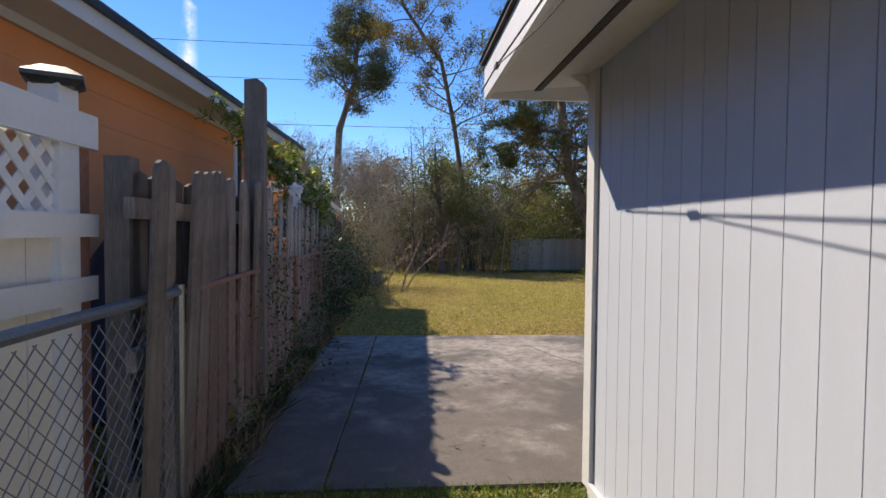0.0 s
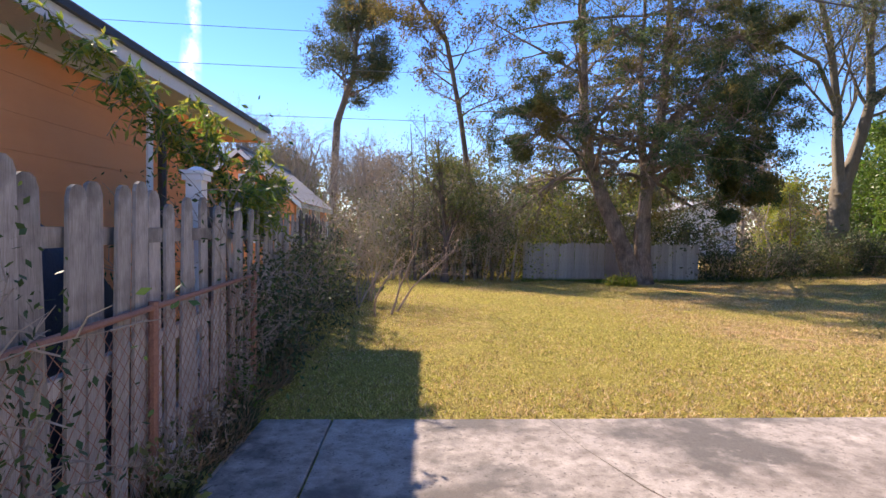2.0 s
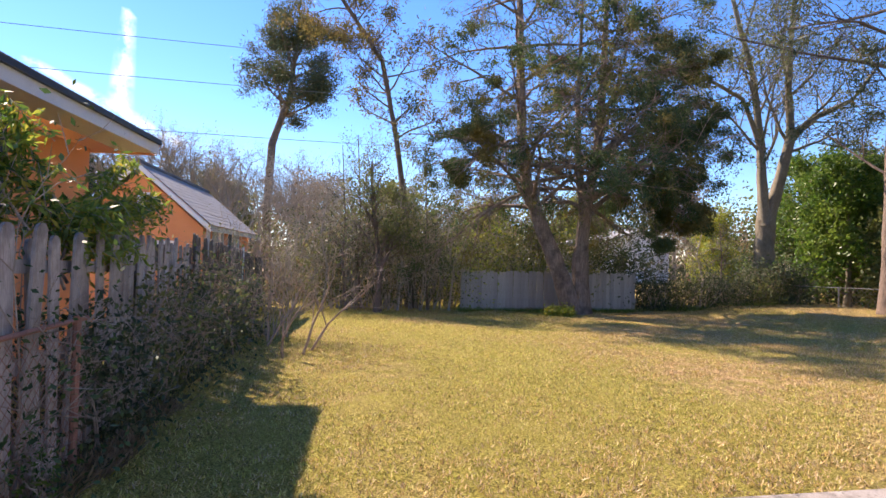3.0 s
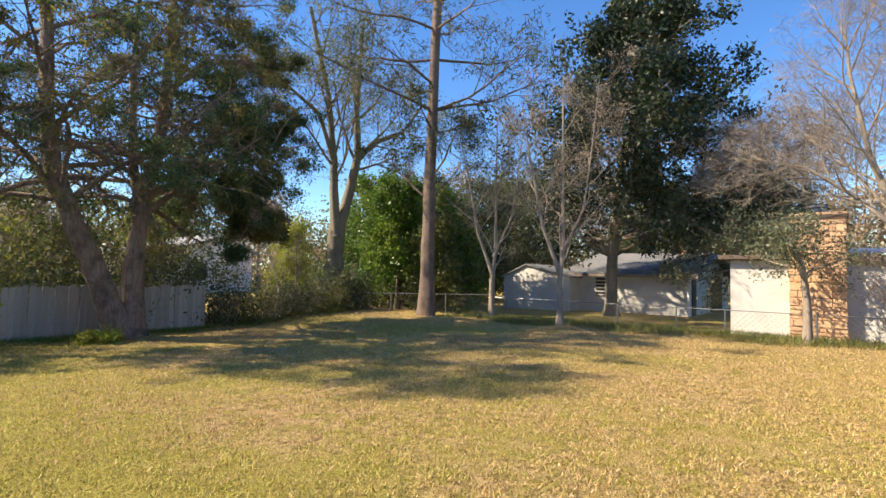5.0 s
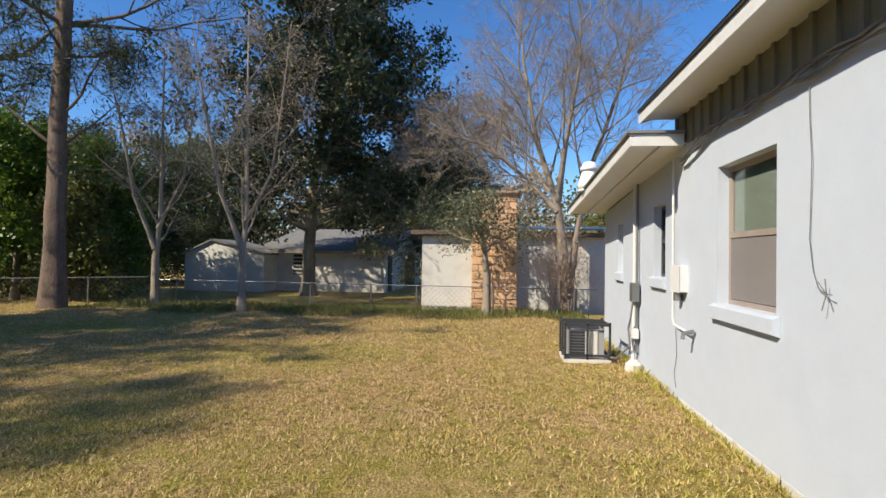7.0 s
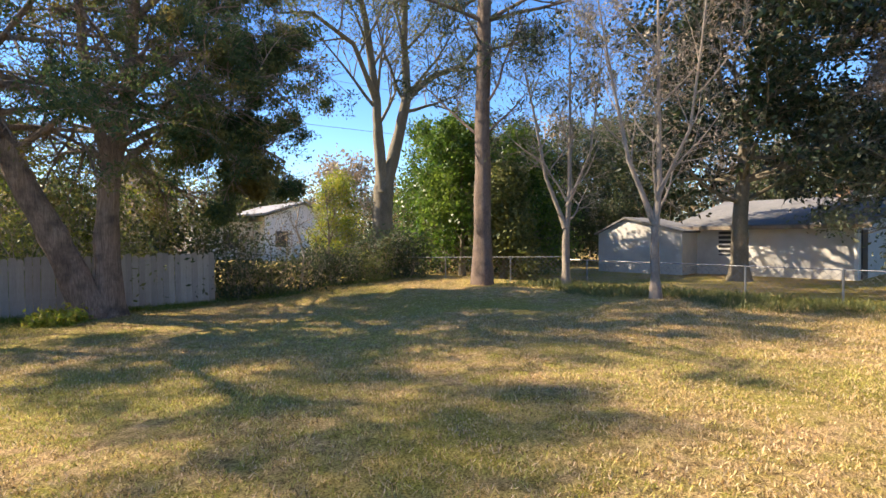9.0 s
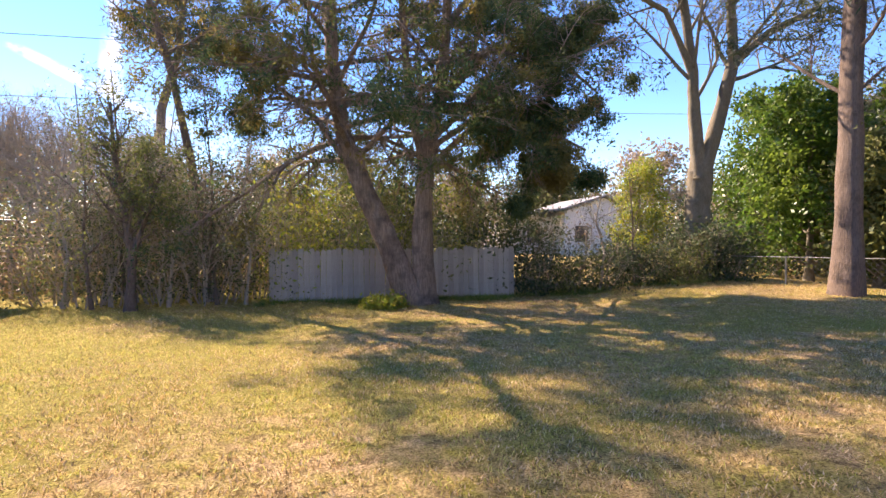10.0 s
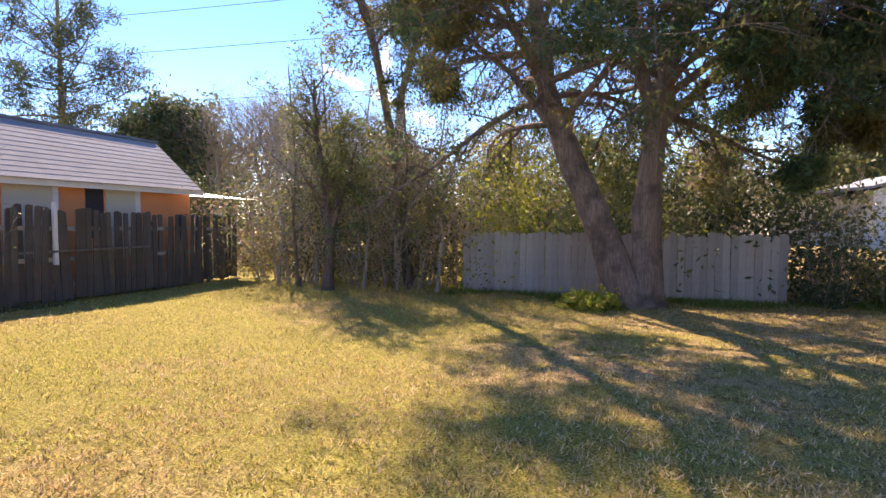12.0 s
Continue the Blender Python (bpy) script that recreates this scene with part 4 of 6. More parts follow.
def build_far_garage():
    z0 = -0.42
    g = thing("white_garage", "pale single storey garage with a grey shingle roof under the trees", "garage", (31, 0, z0))
    part("wall", MB().box(0, 10.9, 11.0, 17.2, 0, 2.2), OFFWHITE, g)
    part("gable", MB().prism([(0, 2.2), (10.9, 2.2), (5.4, 3.35)], 11.0, 11.15), OFFWHITE, g)
    for sx in (0, 1):
        mb = MB()
        xa, xb = (-0.5, 5.4) if not sx else (11.4, 5.4)
        mb.v = [(xa, 10.5, 2.12), (xb, 10.5, 3.42), (xb, 17.6, 3.42), (xa, 17.6, 2.12), (xa, 10.5, 2.24), (xb, 10.5, 3.54), (xb, 17.6, 3.54), (xa, 17.6, 2.24)]
        mb.f = [(0, 1, 2, 3), (7, 6, 5, 4), (0, 4, 5, 1), (1, 5, 6, 2), (2, 6, 7, 3), (3, 7, 4, 0)]
        part("roof_slope", mb, SHINGLE, g)
    part("fascia", MB().box(-0.53, -0.5, 10.5, 17.6, 2.06, 2.2), BARK_PALE, g)
    win = part("window", MB().box(-0.03, 0.0, 15.0, 15.7, 1.0, 2.0), BLACKMETAL, g, "dark window with slats")
    for k in range(5):
        part("slat", MB().box(-0.06, -0.03, 14.98, 15.72, 1.05 + k * 0.19, 1.12 + k * 0.19), OFFWHITE, win)
    part("door", MB().box(0.5, 1.3, 10.95, 11.0, 0.05, 2.0), BLACKMETAL, g, "dark doorway")
    part("door", MB().box(5.2, 8.4, 10.95, 11.0, 0.05, 2.1), BLACKMETAL, g, "dark open garage door")
    part("corner_board", MB().box(-0.03, 0.09, 10.97, 11.09, 0, 2.2), VINYL, g)
    part("chimney", MB().box(5.1, 5.7, 12.3, 12.8, 3.2, 3.95), STONE, g)
    s = thing("garden_shed", "weathered white gabled shed beside the garage", "shed", (29.6, 0, z0))
    ax = Matrix(((0, 1, 0, 0), (1, 0, 0, 0), (0, 0, 1, 0), (0, 0, 0, 1)))
    part("body", MB().prism([(16.6, 0.1), (20.6, 0.1), (20.6, 1.95), (19.2, 2.6), (16.6, 2.0)], 0, 3.0, ax), OFFWHITE, s)
    part("roof_slope", MB().prism([(20.75, 1.9), (19.2, 2.62), (19.2, 2.70), (20.78, 1.97)], -0.12, 3.1, ax), SHINGLE, s)
    part("roof_slope", MB().prism([(19.2, 2.62), (16.45, 1.96), (16.45, 2.04), (19.2, 2.70)], -0.12, 3.1, ax), SHINGLE, s)


def build_far_house():
    h = thing("white_far_house", "white gabled house seen through the trees", "house", (23.0, 45.0, -0.4))
    part("wall", MB().prism([(0.2, 0), (6.0, 0), (6.0, 3.4), (3.3, 4.5), (0.2, 3.5)], 0, 8), VINYL, h)
    part("roof_slope", MB().prism([(-5.0, 3.1), (0, 3.6), (3.3, 4.62), (3.3, 4.75), (0, 3.75), (-5.0, 3.25)], -0.4, 9), LIGHTSHINGLE, h)
    part("roof_slope", MB().prism([(6.4, 3.25), (3.3, 4.62), (3.3, 4.75), (6.4, 3.4)], -0.4, 9), LIGHTSHINGLE, h)
    part("wing", MB().box(-4.6, 0.2, 1.0, 8, 0, 3.1), OFFWHITE, h)
    part("window", MB().box(1.0, 2.0, -0.04, 0.0, 1.2, 2.4), BLACKMETAL, h)
    part("window", MB().box(-2.4, -1.4, 0.96, 1.0, 1.2, 2.3), BLACKMETAL, h)
    c = thing("red_car", "red car parked in front of the white house", "car", (31.0, 42.0, -0.4))
    red = surface("red_car_paint", (0.45, 0.05, 0.03), (0.55, 0.07, 0.04), 50, 2, 0.3)
    part("body", MB().prism([(-2.1, 0.35), (2.1, 0.35), (2.15, 0.8), (1.3, 0.95), (0.7, 1.4), (-1.1, 1.42), (-1.9, 0.98), (-2.15, 0.8)], -0.85, 0.85), red, c)
    part("window", MB().prism([(-1.6, 1.0), (1.0, 1.0), (0.6, 1.34), (-1.0, 1.36)], -0.87, -0.84), BLACKMETAL, c)
    for x in (-1.3, 1.3):
        part("wheel", MB().tube([(x, -0.9, 0.32), (x, -0.7, 0.32)], 0.32, 14), BLACKMETAL, c)


build_orange_house()
build_block_building()
build_far_garage()
build_far_house()


# ---- fences ----
def picket_outline(w, h, kind):
    r = w / 2
    if kind == "round":
        return [(-r, 0), (r, 0), (r, h - 0.05), (r * 0.75, h - 0.015), (r * 0.3, h), (-r * 0.3, h), (-r * 0.75, h - 0.015), (-r, h - 0.05)]
    if kind == "point":
        return [(-r, 0), (r, 0), (r, h - 0.04), (r * 0.35, h), (-r * 0.35, h), (-r, h - 0.04)]
    return [(-r, 0), (r, 0), (r, h), (-r * 0.2, h + 0.012), (-r, h - 0.008)]


def build_side_fence():
    """Weathered picket fence along the neighbour's side, boards on both faces of its rails."""
    line = [(0.07, 2.15), (-0.10, 6.75), (-0.85, 17.1), (-1.15, 22.6)]
    f = thing("side_fence", "weathered grey brown picket fence with uneven rounded tops", "fence")
    rng = np.random.default_rng(21)
    kinds = [MB().prism(picket_outline(w, h, k), -0.009, 0.009).mesh("picket", FENCEWOOD) for w, h, k in ((0.132, 1.59, "round"), (0.122, 1.56, "round"), (0.14, 1.60, "round"))]
    # darker brown copy of the wood, for pickets short of y 3.9
    near_kinds = [MB().prism(picket_outline(w, 1.58, "round"), -0.009, 0.009).mesh("picket", BROWNWOOD) for w in (0.132, 0.125, 0.14)]
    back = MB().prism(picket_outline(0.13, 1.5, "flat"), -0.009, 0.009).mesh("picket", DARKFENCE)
    # dark wood for the pickets past y 11.5
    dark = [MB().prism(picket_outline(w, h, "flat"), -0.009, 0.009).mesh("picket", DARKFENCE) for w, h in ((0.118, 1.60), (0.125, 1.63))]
    post = MB().box(-0.045, 0.045, -0.045, 0.045, -0.1, 1.58).mesh("post", POLEWOOD)
    for (xa, ya), (xb, yb) in zip(line, line[1:]):
        L = math.hypot(xb - xa, yb - ya)
        d = Vector(((xb - xa) / L, (yb - ya) / L, 0))
        nrm = Vector((d.y, -d.x, 0))
        ang = math.degrees(math.atan2(d.y, d.x))
        s, k = 0.05, 0
        while s < L - 0.05:
            p = Vector((xa, ya, 0)) + d * s
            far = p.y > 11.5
            side = 1
            step = 0.128 if far else 0.186
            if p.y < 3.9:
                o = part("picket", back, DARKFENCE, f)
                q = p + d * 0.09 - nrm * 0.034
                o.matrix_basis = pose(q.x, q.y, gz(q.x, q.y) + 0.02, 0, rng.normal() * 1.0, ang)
            o = part("picket", near_kinds[rng.integers(0, 3)] if p.y < 3.9 else kinds[rng.integers(0, 3)] if not far else dark[rng.integers(0, 2)], FENCEWOOD, f)
            q = p + nrm * (0.034 * side)
            o.matrix_basis = pose(q.x, q.y, gz(q.x, q.y) + 0.03 + rng.normal() * 0.025, rng.normal() * 1.4, rng.normal() * 1.8, ang) @ Matrix.Diagonal((1, 1, 1.06 if far else 1.0, 1))
            s += step * rng.uniform(0.92, 1.1)
            k += 1
        for z in (0.30, 0.80, 1.38):
            mb = MB()
            a, b = Vector((xa, ya, gz(xa, ya))), Vector((xb, yb, gz(xb, yb)))
            for v in (a, b):
                for sx, sz in ((-0.02, -0.04), (0.02, -0.04), (0.02, 0.04), (-0.02, 0.04)):
                    mb.v.append(tuple(v + nrm * sx + Vector((0, 0, z + sz))))
            mb.f = [(0, 1, 5, 4), (1, 2, 6, 5), (2, 3, 7, 6), (3, 0, 4, 7), (3, 2, 1, 0), (4, 5, 6, 7)]
            part("rail", mb, FENCEWOOD, f)
        s = 0.1
        while s < L:
            p = Vector((xa, ya, 0)) + d * s
            o = part("post", post, POLEWOOD, f)
            o.matrix_basis = pose(p.x - nrm.x * 0.07, p.y - nrm.y * 0.07, gz(p.x, p.y), 0, 0, ang)
            s += 2.4
    pl = thing("tall_post", "tall dark weathered square wooden post beside the fence", "post", (0.045, 3.97, 0), turn=4)
    part("shaft", MB().prism([(-0.068, 0), (0.068, 0), (0.066, 2.33), (0.02, 2.36), (-0.066, 2.35)], -0.065, 0.065), POLEWOOD, pl)
    w = thing("capped_post", "white vinyl post with a flat moulded cap", "post", (-0.20, 6.62, 0))
    shaft = part("shaft", MB().box(-0.055, 0.055, -0.055, 0.055, 0, 1.76), VINYL, w)
    part("cap", MB().box(-0.075, 0.075, -0.075, 0.075, 1.76, 1.80).box(-0.085, 0.085, -0.085, 0.085, 1.803, 1.83).tube([(0, 0, 1.83), (0, 0, 1.86)], [0.10, 0.03], 4), VINYL, shaft)
    lp = thing("white_stake", "thin white post fixed to the dark fence boards", "post", (-0.80, 17.1, gz(0, 17)))
    part("shaft", MB().box(-0.03, 0.03, -0.035, 0.035, 0.7, 1.86), VINYL, lp)
    part("rail", MB().box(0.0, 0.035, -2.8, 2.1, 0.93, 0.97), GALV, lp, "grey pipe along the fence boards")


def build_gap_filler():
    """Made-up dark blue heap; its colour supplies the shade between the neighbour's wall and the pickets."""
    h = thing("gap_filler_heap", "dark blue stand-in heap that darkens the gaps behind the fence", "tarpaulin", (-0.85, 5.1, 0))
    rng = np.random.default_rng(33)
    mb, n, m = MB(), 22, 9
    for i in range(n):
        for j in range(m):
            u, w = i / (n - 1) * 2 - 1, j / (m - 1) * 2 - 1
            top = (1.42 + 0.07 * math.sin(5 * u + 1) + 0.03 * rng.normal()) * (1 - abs(u) ** 9) * (1 - abs(w) ** 7)
            mb.v.append((0.40 * w + 0.015 * rng.normal(), 1.35 * u, max(top, 0.0)))
    for i in range(n - 1):
        for j in range(m - 1):
            mb.f.append((i * m + j, (i + 1) * m + j, (i + 1) * m + j + 1, i * m + j + 1))
    part("sheet", mb, HEAPBLUE, h, smooth=True)
    part("rope", MB().tube([(-0.42, 0.3, 0.4), (-0.3, 0.32, 1.49), (0.3, 0.3, 1.5), (0.42, 0.28, 0.4)], 0.008, 5), WIRE, h)


def build_lattice_fence():
    f = thing("lattice_fence", "white vinyl privacy fence with a lattice top", "fence", (-0.14, 0.10, 0))
    y0, y1 = -1.5, 2.13
    part("post", MB().box(-0.055, 0.047, 1.92, 2.03, -0.05, 1.80), VINYL, f)
    part("post_cap", MB().tube([(0, 1.975, 1.795), (0, 1.975, 1.815), (0, 1.975, 1.83), (0, 1.975, 1.865)], [0.085, 0.125, 0.125, 0.05], 4), BRONZE, f, "dark bronze solar cap")
    for a, b, t in ((1.60, 1.725, 0.03), (1.27, 1.355, 0.03), (1.03, 1.12, 0.025), (0.08, 0.2, 0.03)):
        part("rail", MB().box(0.03, 0.03 + t, y0, y1, a, b), VINYL, f)
    n = int((2.0 - y0) / 0.105)
    for s in (1, -1):
        for k in range(-3, n + 3):
            y = y0 + k * 0.105
            ya, yb = (y, y + 0.26) if s > 0 else (y + 0.26, y)
            za, zb, hi = 1.35, 1.61, 1.945
            if min(ya, yb) > hi or min(ya, yb) < y0:
                continue
            if yb > hi:
                zb, yb = za + (zb - za) * (hi - ya) / (yb - ya), hi
            elif ya > hi:
                za, ya = zb - (zb - za) * (hi - yb) / (ya - yb), hi
            d = 0.016 if s > 0 else 0.022
            mb = MB()
            w = 0.022
            for x in (d, d + 0.006):
                mb.v += [(x, ya - w, za), (x, ya + w, za), (x, yb + w, zb), (x, yb - w, zb)]
            mb.f = [(0, 1, 2, 3), (7, 6, 5, 4), (0, 4, 5, 1), (1, 5, 6, 2), (2, 6, 7, 3), (3, 7, 4, 0)]
            part("lattice_slat", mb, VINYL, f)
    y = y0
    while y < 1.9:
        part("board", MB().box(-0.01, 0.012, y, y + 0.146, 0.1, 1.28), CREAMVINYL, f)
        y += 0.15
    part("steel_post", MB().box(-0.03, 0.03, 2.06, 2.12, 0, 1.70), RUST, f, "rusty red steel post")


def chain_link(name, label, a, b, height, pitch, wire, posts, rail=0.013, metal=None):
    """Posts, a top rail and a net of crossed wires between two places on the ground."""
    metal = metal or GALV
    f = thing(name, label, "chain link fence")
    A, B = Vector(a), Vector(b)
    L = (B - A).length
    d = (B - A) / L
    up = Vector((0, 0, 1))
    part("top_rail", MB().tube([A + up * height, B + up * height], rail, 8), metal, f)
    k = 0
    for s in posts:
        p = A + d * s
        part("post", MB().tube([p - up * 0.1, p + up * (height + 0.03)], 0.025, 8), metal, f)
    net = MB()
    h = height - 0.04
    n = int((L + h) / pitch)
    for sgn in (1, -1):
        for i in range(n):
            s0 = -h + i * pitch if sgn > 0 else i * pitch
            s1 = s0 + sgn * h
            z0, z1 = 0.02, h
            def clip(s, z, so, zo):
                if s < 0:
                    return 0.0, z + (zo - z) * (0 - s) / (so - s)
                if s > L:
                    return L, z + (zo - z) * (L - s) / (so - s)
                return s, z
            if max(s0, s1) <= 0 or min(s0, s1) >= L:
                continue
            (sa, za), (sb, zb) = clip(s0, z0, s1, z1), clip(s1, z1, s0, z0)
            net.tube([A + d * sa + up * za, A + d * sb + up * zb], wire, 3, close=False)
    tagged(part("net", net, metal, f), "woven wire net", kind="stuff")
    return f


def build_back_fence():
    f = thing("back_fence", "pale weathered board fence behind the cedar", "fence", (5.76, 22.0, -0.33))
    rng = np.random.default_rng(31)
    kinds = [MB().prism(picket_outline(w, h, k), -0.009, 0.009).mesh("picket", PALEWOOD) for w, h, k in ((0.14, 1.38, "point"), (0.138, 1.40, "flat"), (0.14, 1.36, "point"))]
    x = 0.07
    while x < 6.75:
        o = part("picket", kinds[rng.integers(0, 3)], PALEWOOD, f)
        o.matrix_basis = pose(x, rng.normal() * 0.004, rng.normal() * 0.015, 0, rng.normal() * 0.5, 0)
        x += 0.146
    for z in (0.3, 1.1):
        part("rail", MB().box(0, 6.76, 0.012, 0.05, z, z + 0.09), PALEWOOD, f)
    for x in (0, 2.3, 4.6, 6.7):
        part("post", MB().box(x - 0.04, x + 0.04, 0.052, 0.13, -0.1, 1.36), PALEWOOD, f)


build_side_fence()
build_gap_filler()
build_lattice_fence()
build_back_fence()
chain_link("near_chain_fence", "galvanised chain link fence end beside the picket fence", (0.12, -1.5, 0.0), (0.11, 2.5, 0.0), 1.03, 0.075, 0.0024, (3.98,), 0.021)
chain_link("rusty_chain_fence", "sagging rusty chain link fence against the pickets", (0.115, 2.56, -0.02), (-0.03, 7.6, -0.03), 1.04, 0.085, 0.0018, (2.9, 4.9), 0.017, RUST)
chain_link("far_chain_fence", "low chain link fence along the back of the lawn", (21.3, 2.6, -0.18), (21.3, 16.4, -0.12), 0.84, 0.16, 0.003, (0.6, 3.0, 5.3, 6.7, 8.6, 10.8, 13.0))
chain_link("corner_chain_fence", "rusty chain link fence with a leaning top rail by the trees", (21.3, 16.4, -0.1), (18.4, 23.5, -0.2), 0.9, 0.16, 0.003, (1.8, 4.2, 6.6))


# ---- trees ----
BARE = [(7, 42, 0.55, 0.10, 0.05), (6, 45, 0.55, 0.14, 0.04), (5, 48, 0.55, 0.18, 0.03), (0, 0, 0, 0.2, 0.02)]
LEAFY3 = [(7, 55, 0.5, 0.10, 0.03), (6, 50, 0.5, 0.15, 0.0), (0, 0, 0, 0.2, 0.0)]


def tree(name, label, category, base, seed, bark, trunks, limbs, spec, leaf=None, group="", gaps=None, lump=0.75):
    """trunks: (places from the foot, foot radius, top radius). limbs: (trunk, from, to, count, length, angle, radius share)
    leaf: (material, per tip, spread, length, width, droop, flat)."""
    rng = np.random.default_rng(seed)
    t = thing(name, label, category, base, group)
    mb, tips = MB(), []
    lines = [stems(mb, rng, p, r0, r1) for p, r0, r1 in trunks]
    tr = part("trunk", mb, bark, t, smooth=True)
    lm = MB()
    for ti, f0, f1, count, length, angle, rs in limbs:
        line = lines[ti]
        for k in range(count):
            f = f0 + (f1 - f0) * (k + rng.uniform(0, 1)) / count
            i = min(int(f * (len(line) - 1)), len(line) - 2)
            ax = (line[i + 1] - line[i]).normalized()
            az = k * 2.4 + rng.uniform(-0.5, 0.5)
            side = Vector((math.cos(az), math.sin(az), 0))
            side = (side - ax * side.dot(ax)).normalized()
            w = radians(angle * rng.uniform(0.8, 1.2))
            r = trunks[ti][1] * rs * (1.1 - 0.6 * f)
            sprout(lm, rng, line[i], ax * math.cos(w) + side * math.sin(w), length * (1.15 - 0.45 * (f - f0) / max(f1 - f0, 0.01)) * rng.uniform(0.8, 1.15), r, 0, spec, tips)
    tagged(part("branchwork", lm, bark, t), kind="stuff")
    if leaf:
        m, per, spread, l, w, droop, flat = leaf
        if gaps is not None:
            at = [Vector((q[0] * lump, q[1] * lump, q[2] * lump * 1.5 + seed)) for q in tips]
            tips = [q for q, v in zip(tips, at) if noise.noise(v) + 0.55 * noise.noise(v * 2.7) > gaps]
        if per < 1:
            tips, per = [q for q in tips if rng.uniform() < per], 1
        pts = scatter(rng, tips, per, spread, flat)
        part("crown", leaf_mesh("crown", rng, pts, l, w, m, droop), m, t)
    return t


def bush(name, label, base, seed, radius, height, stems_n, wood, leaf, count, size, spread=0.28, twiggy=1.0, group=""):
    """A shrub of thin stems from the ground, with loose leaves on its twigs."""
    rng = np.random.default_rng(seed)
    t = thing(name, label, "shrub", base, group)
    mb, tips = MB(), []
    spec = [(5, 35, 0.5, 0.14, 0.03), (4, 42, 0.55, 0.2, 0.02), (0, 0, 0, 0.25, 0.0)]
    for k in range(stems_n):
        a, r = rng.uniform(0, 6.283), radius * math.sqrt(rng.uniform(0, 1)) * 0.55
        lean = rng.uniform(0.15, 1.05) * radius / max(height, 0.3)
        d = Vector((math.cos(a) * lean, math.sin(a) * lean, 1))
        sprout(mb, rng, (math.cos(a) * r, math.sin(a) * r, -0.05), d, height * rng.uniform(0.65, 1.0), 0.018 * twiggy, 0, spec, tips)
    tagged(part("stemwork", mb, wood, t), kind="stuff")
    if leaf and count:
        sel = np.asarray(tips)[rng.integers(0, len(tips), count)]
        pts = sel + rng.normal(size=sel.shape) * spread
        low = rng.uniform(size=len(pts)) < 0.3
        pts[low, 2] *= rng.uniform(0.1, 0.6, low.sum())
        pts[:, 2] = np.maximum(pts[:, 2], 0.03)
        part("leaves", leaf_mesh("leaves", rng, pts, size, size * 0.5, leaf, 0.2), leaf, t)
    return t


def build_cedar():
    spec = [(10, 50, 0.45, 0.09, -0.03), (8, 45, 0.5, 0.14, -0.06), (0, 0, 0, 0.2, -0.08)]
    z = gz(9.4, 20.8)
    tree("cedar_tree", "old cedar with two shaggy trunks and dark drooping foliage", "tree", (9.5, 20.8, z), 41, BARK_CEDAR,
         [([(0.0, 0, -0.1), (-0.66, 0.0, 1.6), (-1.28, 0.05, 3.05), (-1.78, 0.1, 4.45), (-2.0, 0.1, 6.0), (-2.1, 0.2, 9.2), (-2.2, 0.2, 12.0)], 0.32, 0.08),
          ([(0.22, 0.05, -0.1), (0.20, 0.05, 1.9), (0.34, 0.05, 3.7), (0.75, 0.1, 5.4), (1.0, 0.2, 8.4), (1.1, 0.2, 12.5)], 0.30, 0.07),
          ([(0.34, 0.05, 3.5), (-0.1, -0.3, 4.8), (-0.3, -0.6, 7.0), (-0.3, -0.8, 10.5)], 0.15, 0.04),
          ([(0.34, 0.05, 3.4), (1.5, -0.2, 4.5), (2.9, -0.4, 4.6), (4.4, -0.5, 3.9)], 0.09, 0.03),
          ([(-1.4, 0.05, 3.2), (-2.4, -0.2, 4.6), (-3.6, -0.4, 5.6), (-4.6, -0.4, 6.0)], 0.08, 0.03),
          ([(0.70, 0.1, 5.2), (2.1, 0.2, 6.6), (3.6, 0.2, 6.7), (5.0, 0.2, 5.6)], 0.10, 0.03),
          ([(0.34, 0.05, 3.9), (1.2, -0.9, 4.4), (2.2, -1.6, 4.1), (3.1, -1.9, 3.2)], 0.08, 0.025),
          ([(0.8, 0.1, 7.0), (1.9, -0.2, 8.3), (3.3, -0.3, 8.7), (4.4, -0.3, 8.0)], 0.09, 0.03)],
         [(0, 0.40, 0.97, 28, 4.3, 74, 0.3), (1, 0.40, 0.97, 30, 4.2, 74, 0.3), (2, 0.2, 0.95, 14, 3.8, 70, 0.3), (3, 0.35, 0.99, 15, 1.9, 66, 0.4), (4, 0.4, 0.98, 10, 1.8, 62, 0.4),
          (5, 0.3, 0.99, 15, 2.0, 66, 0.4), (6, 0.35, 0.99, 11, 1.6, 66, 0.4), (7, 0.25, 0.99, 13, 2.0, 66, 0.4)],
         spec, (L_CEDAR, 22, 0.10, 0.10, 0.034, 0.6, 0.7), gaps=0.175, lump=0.95)


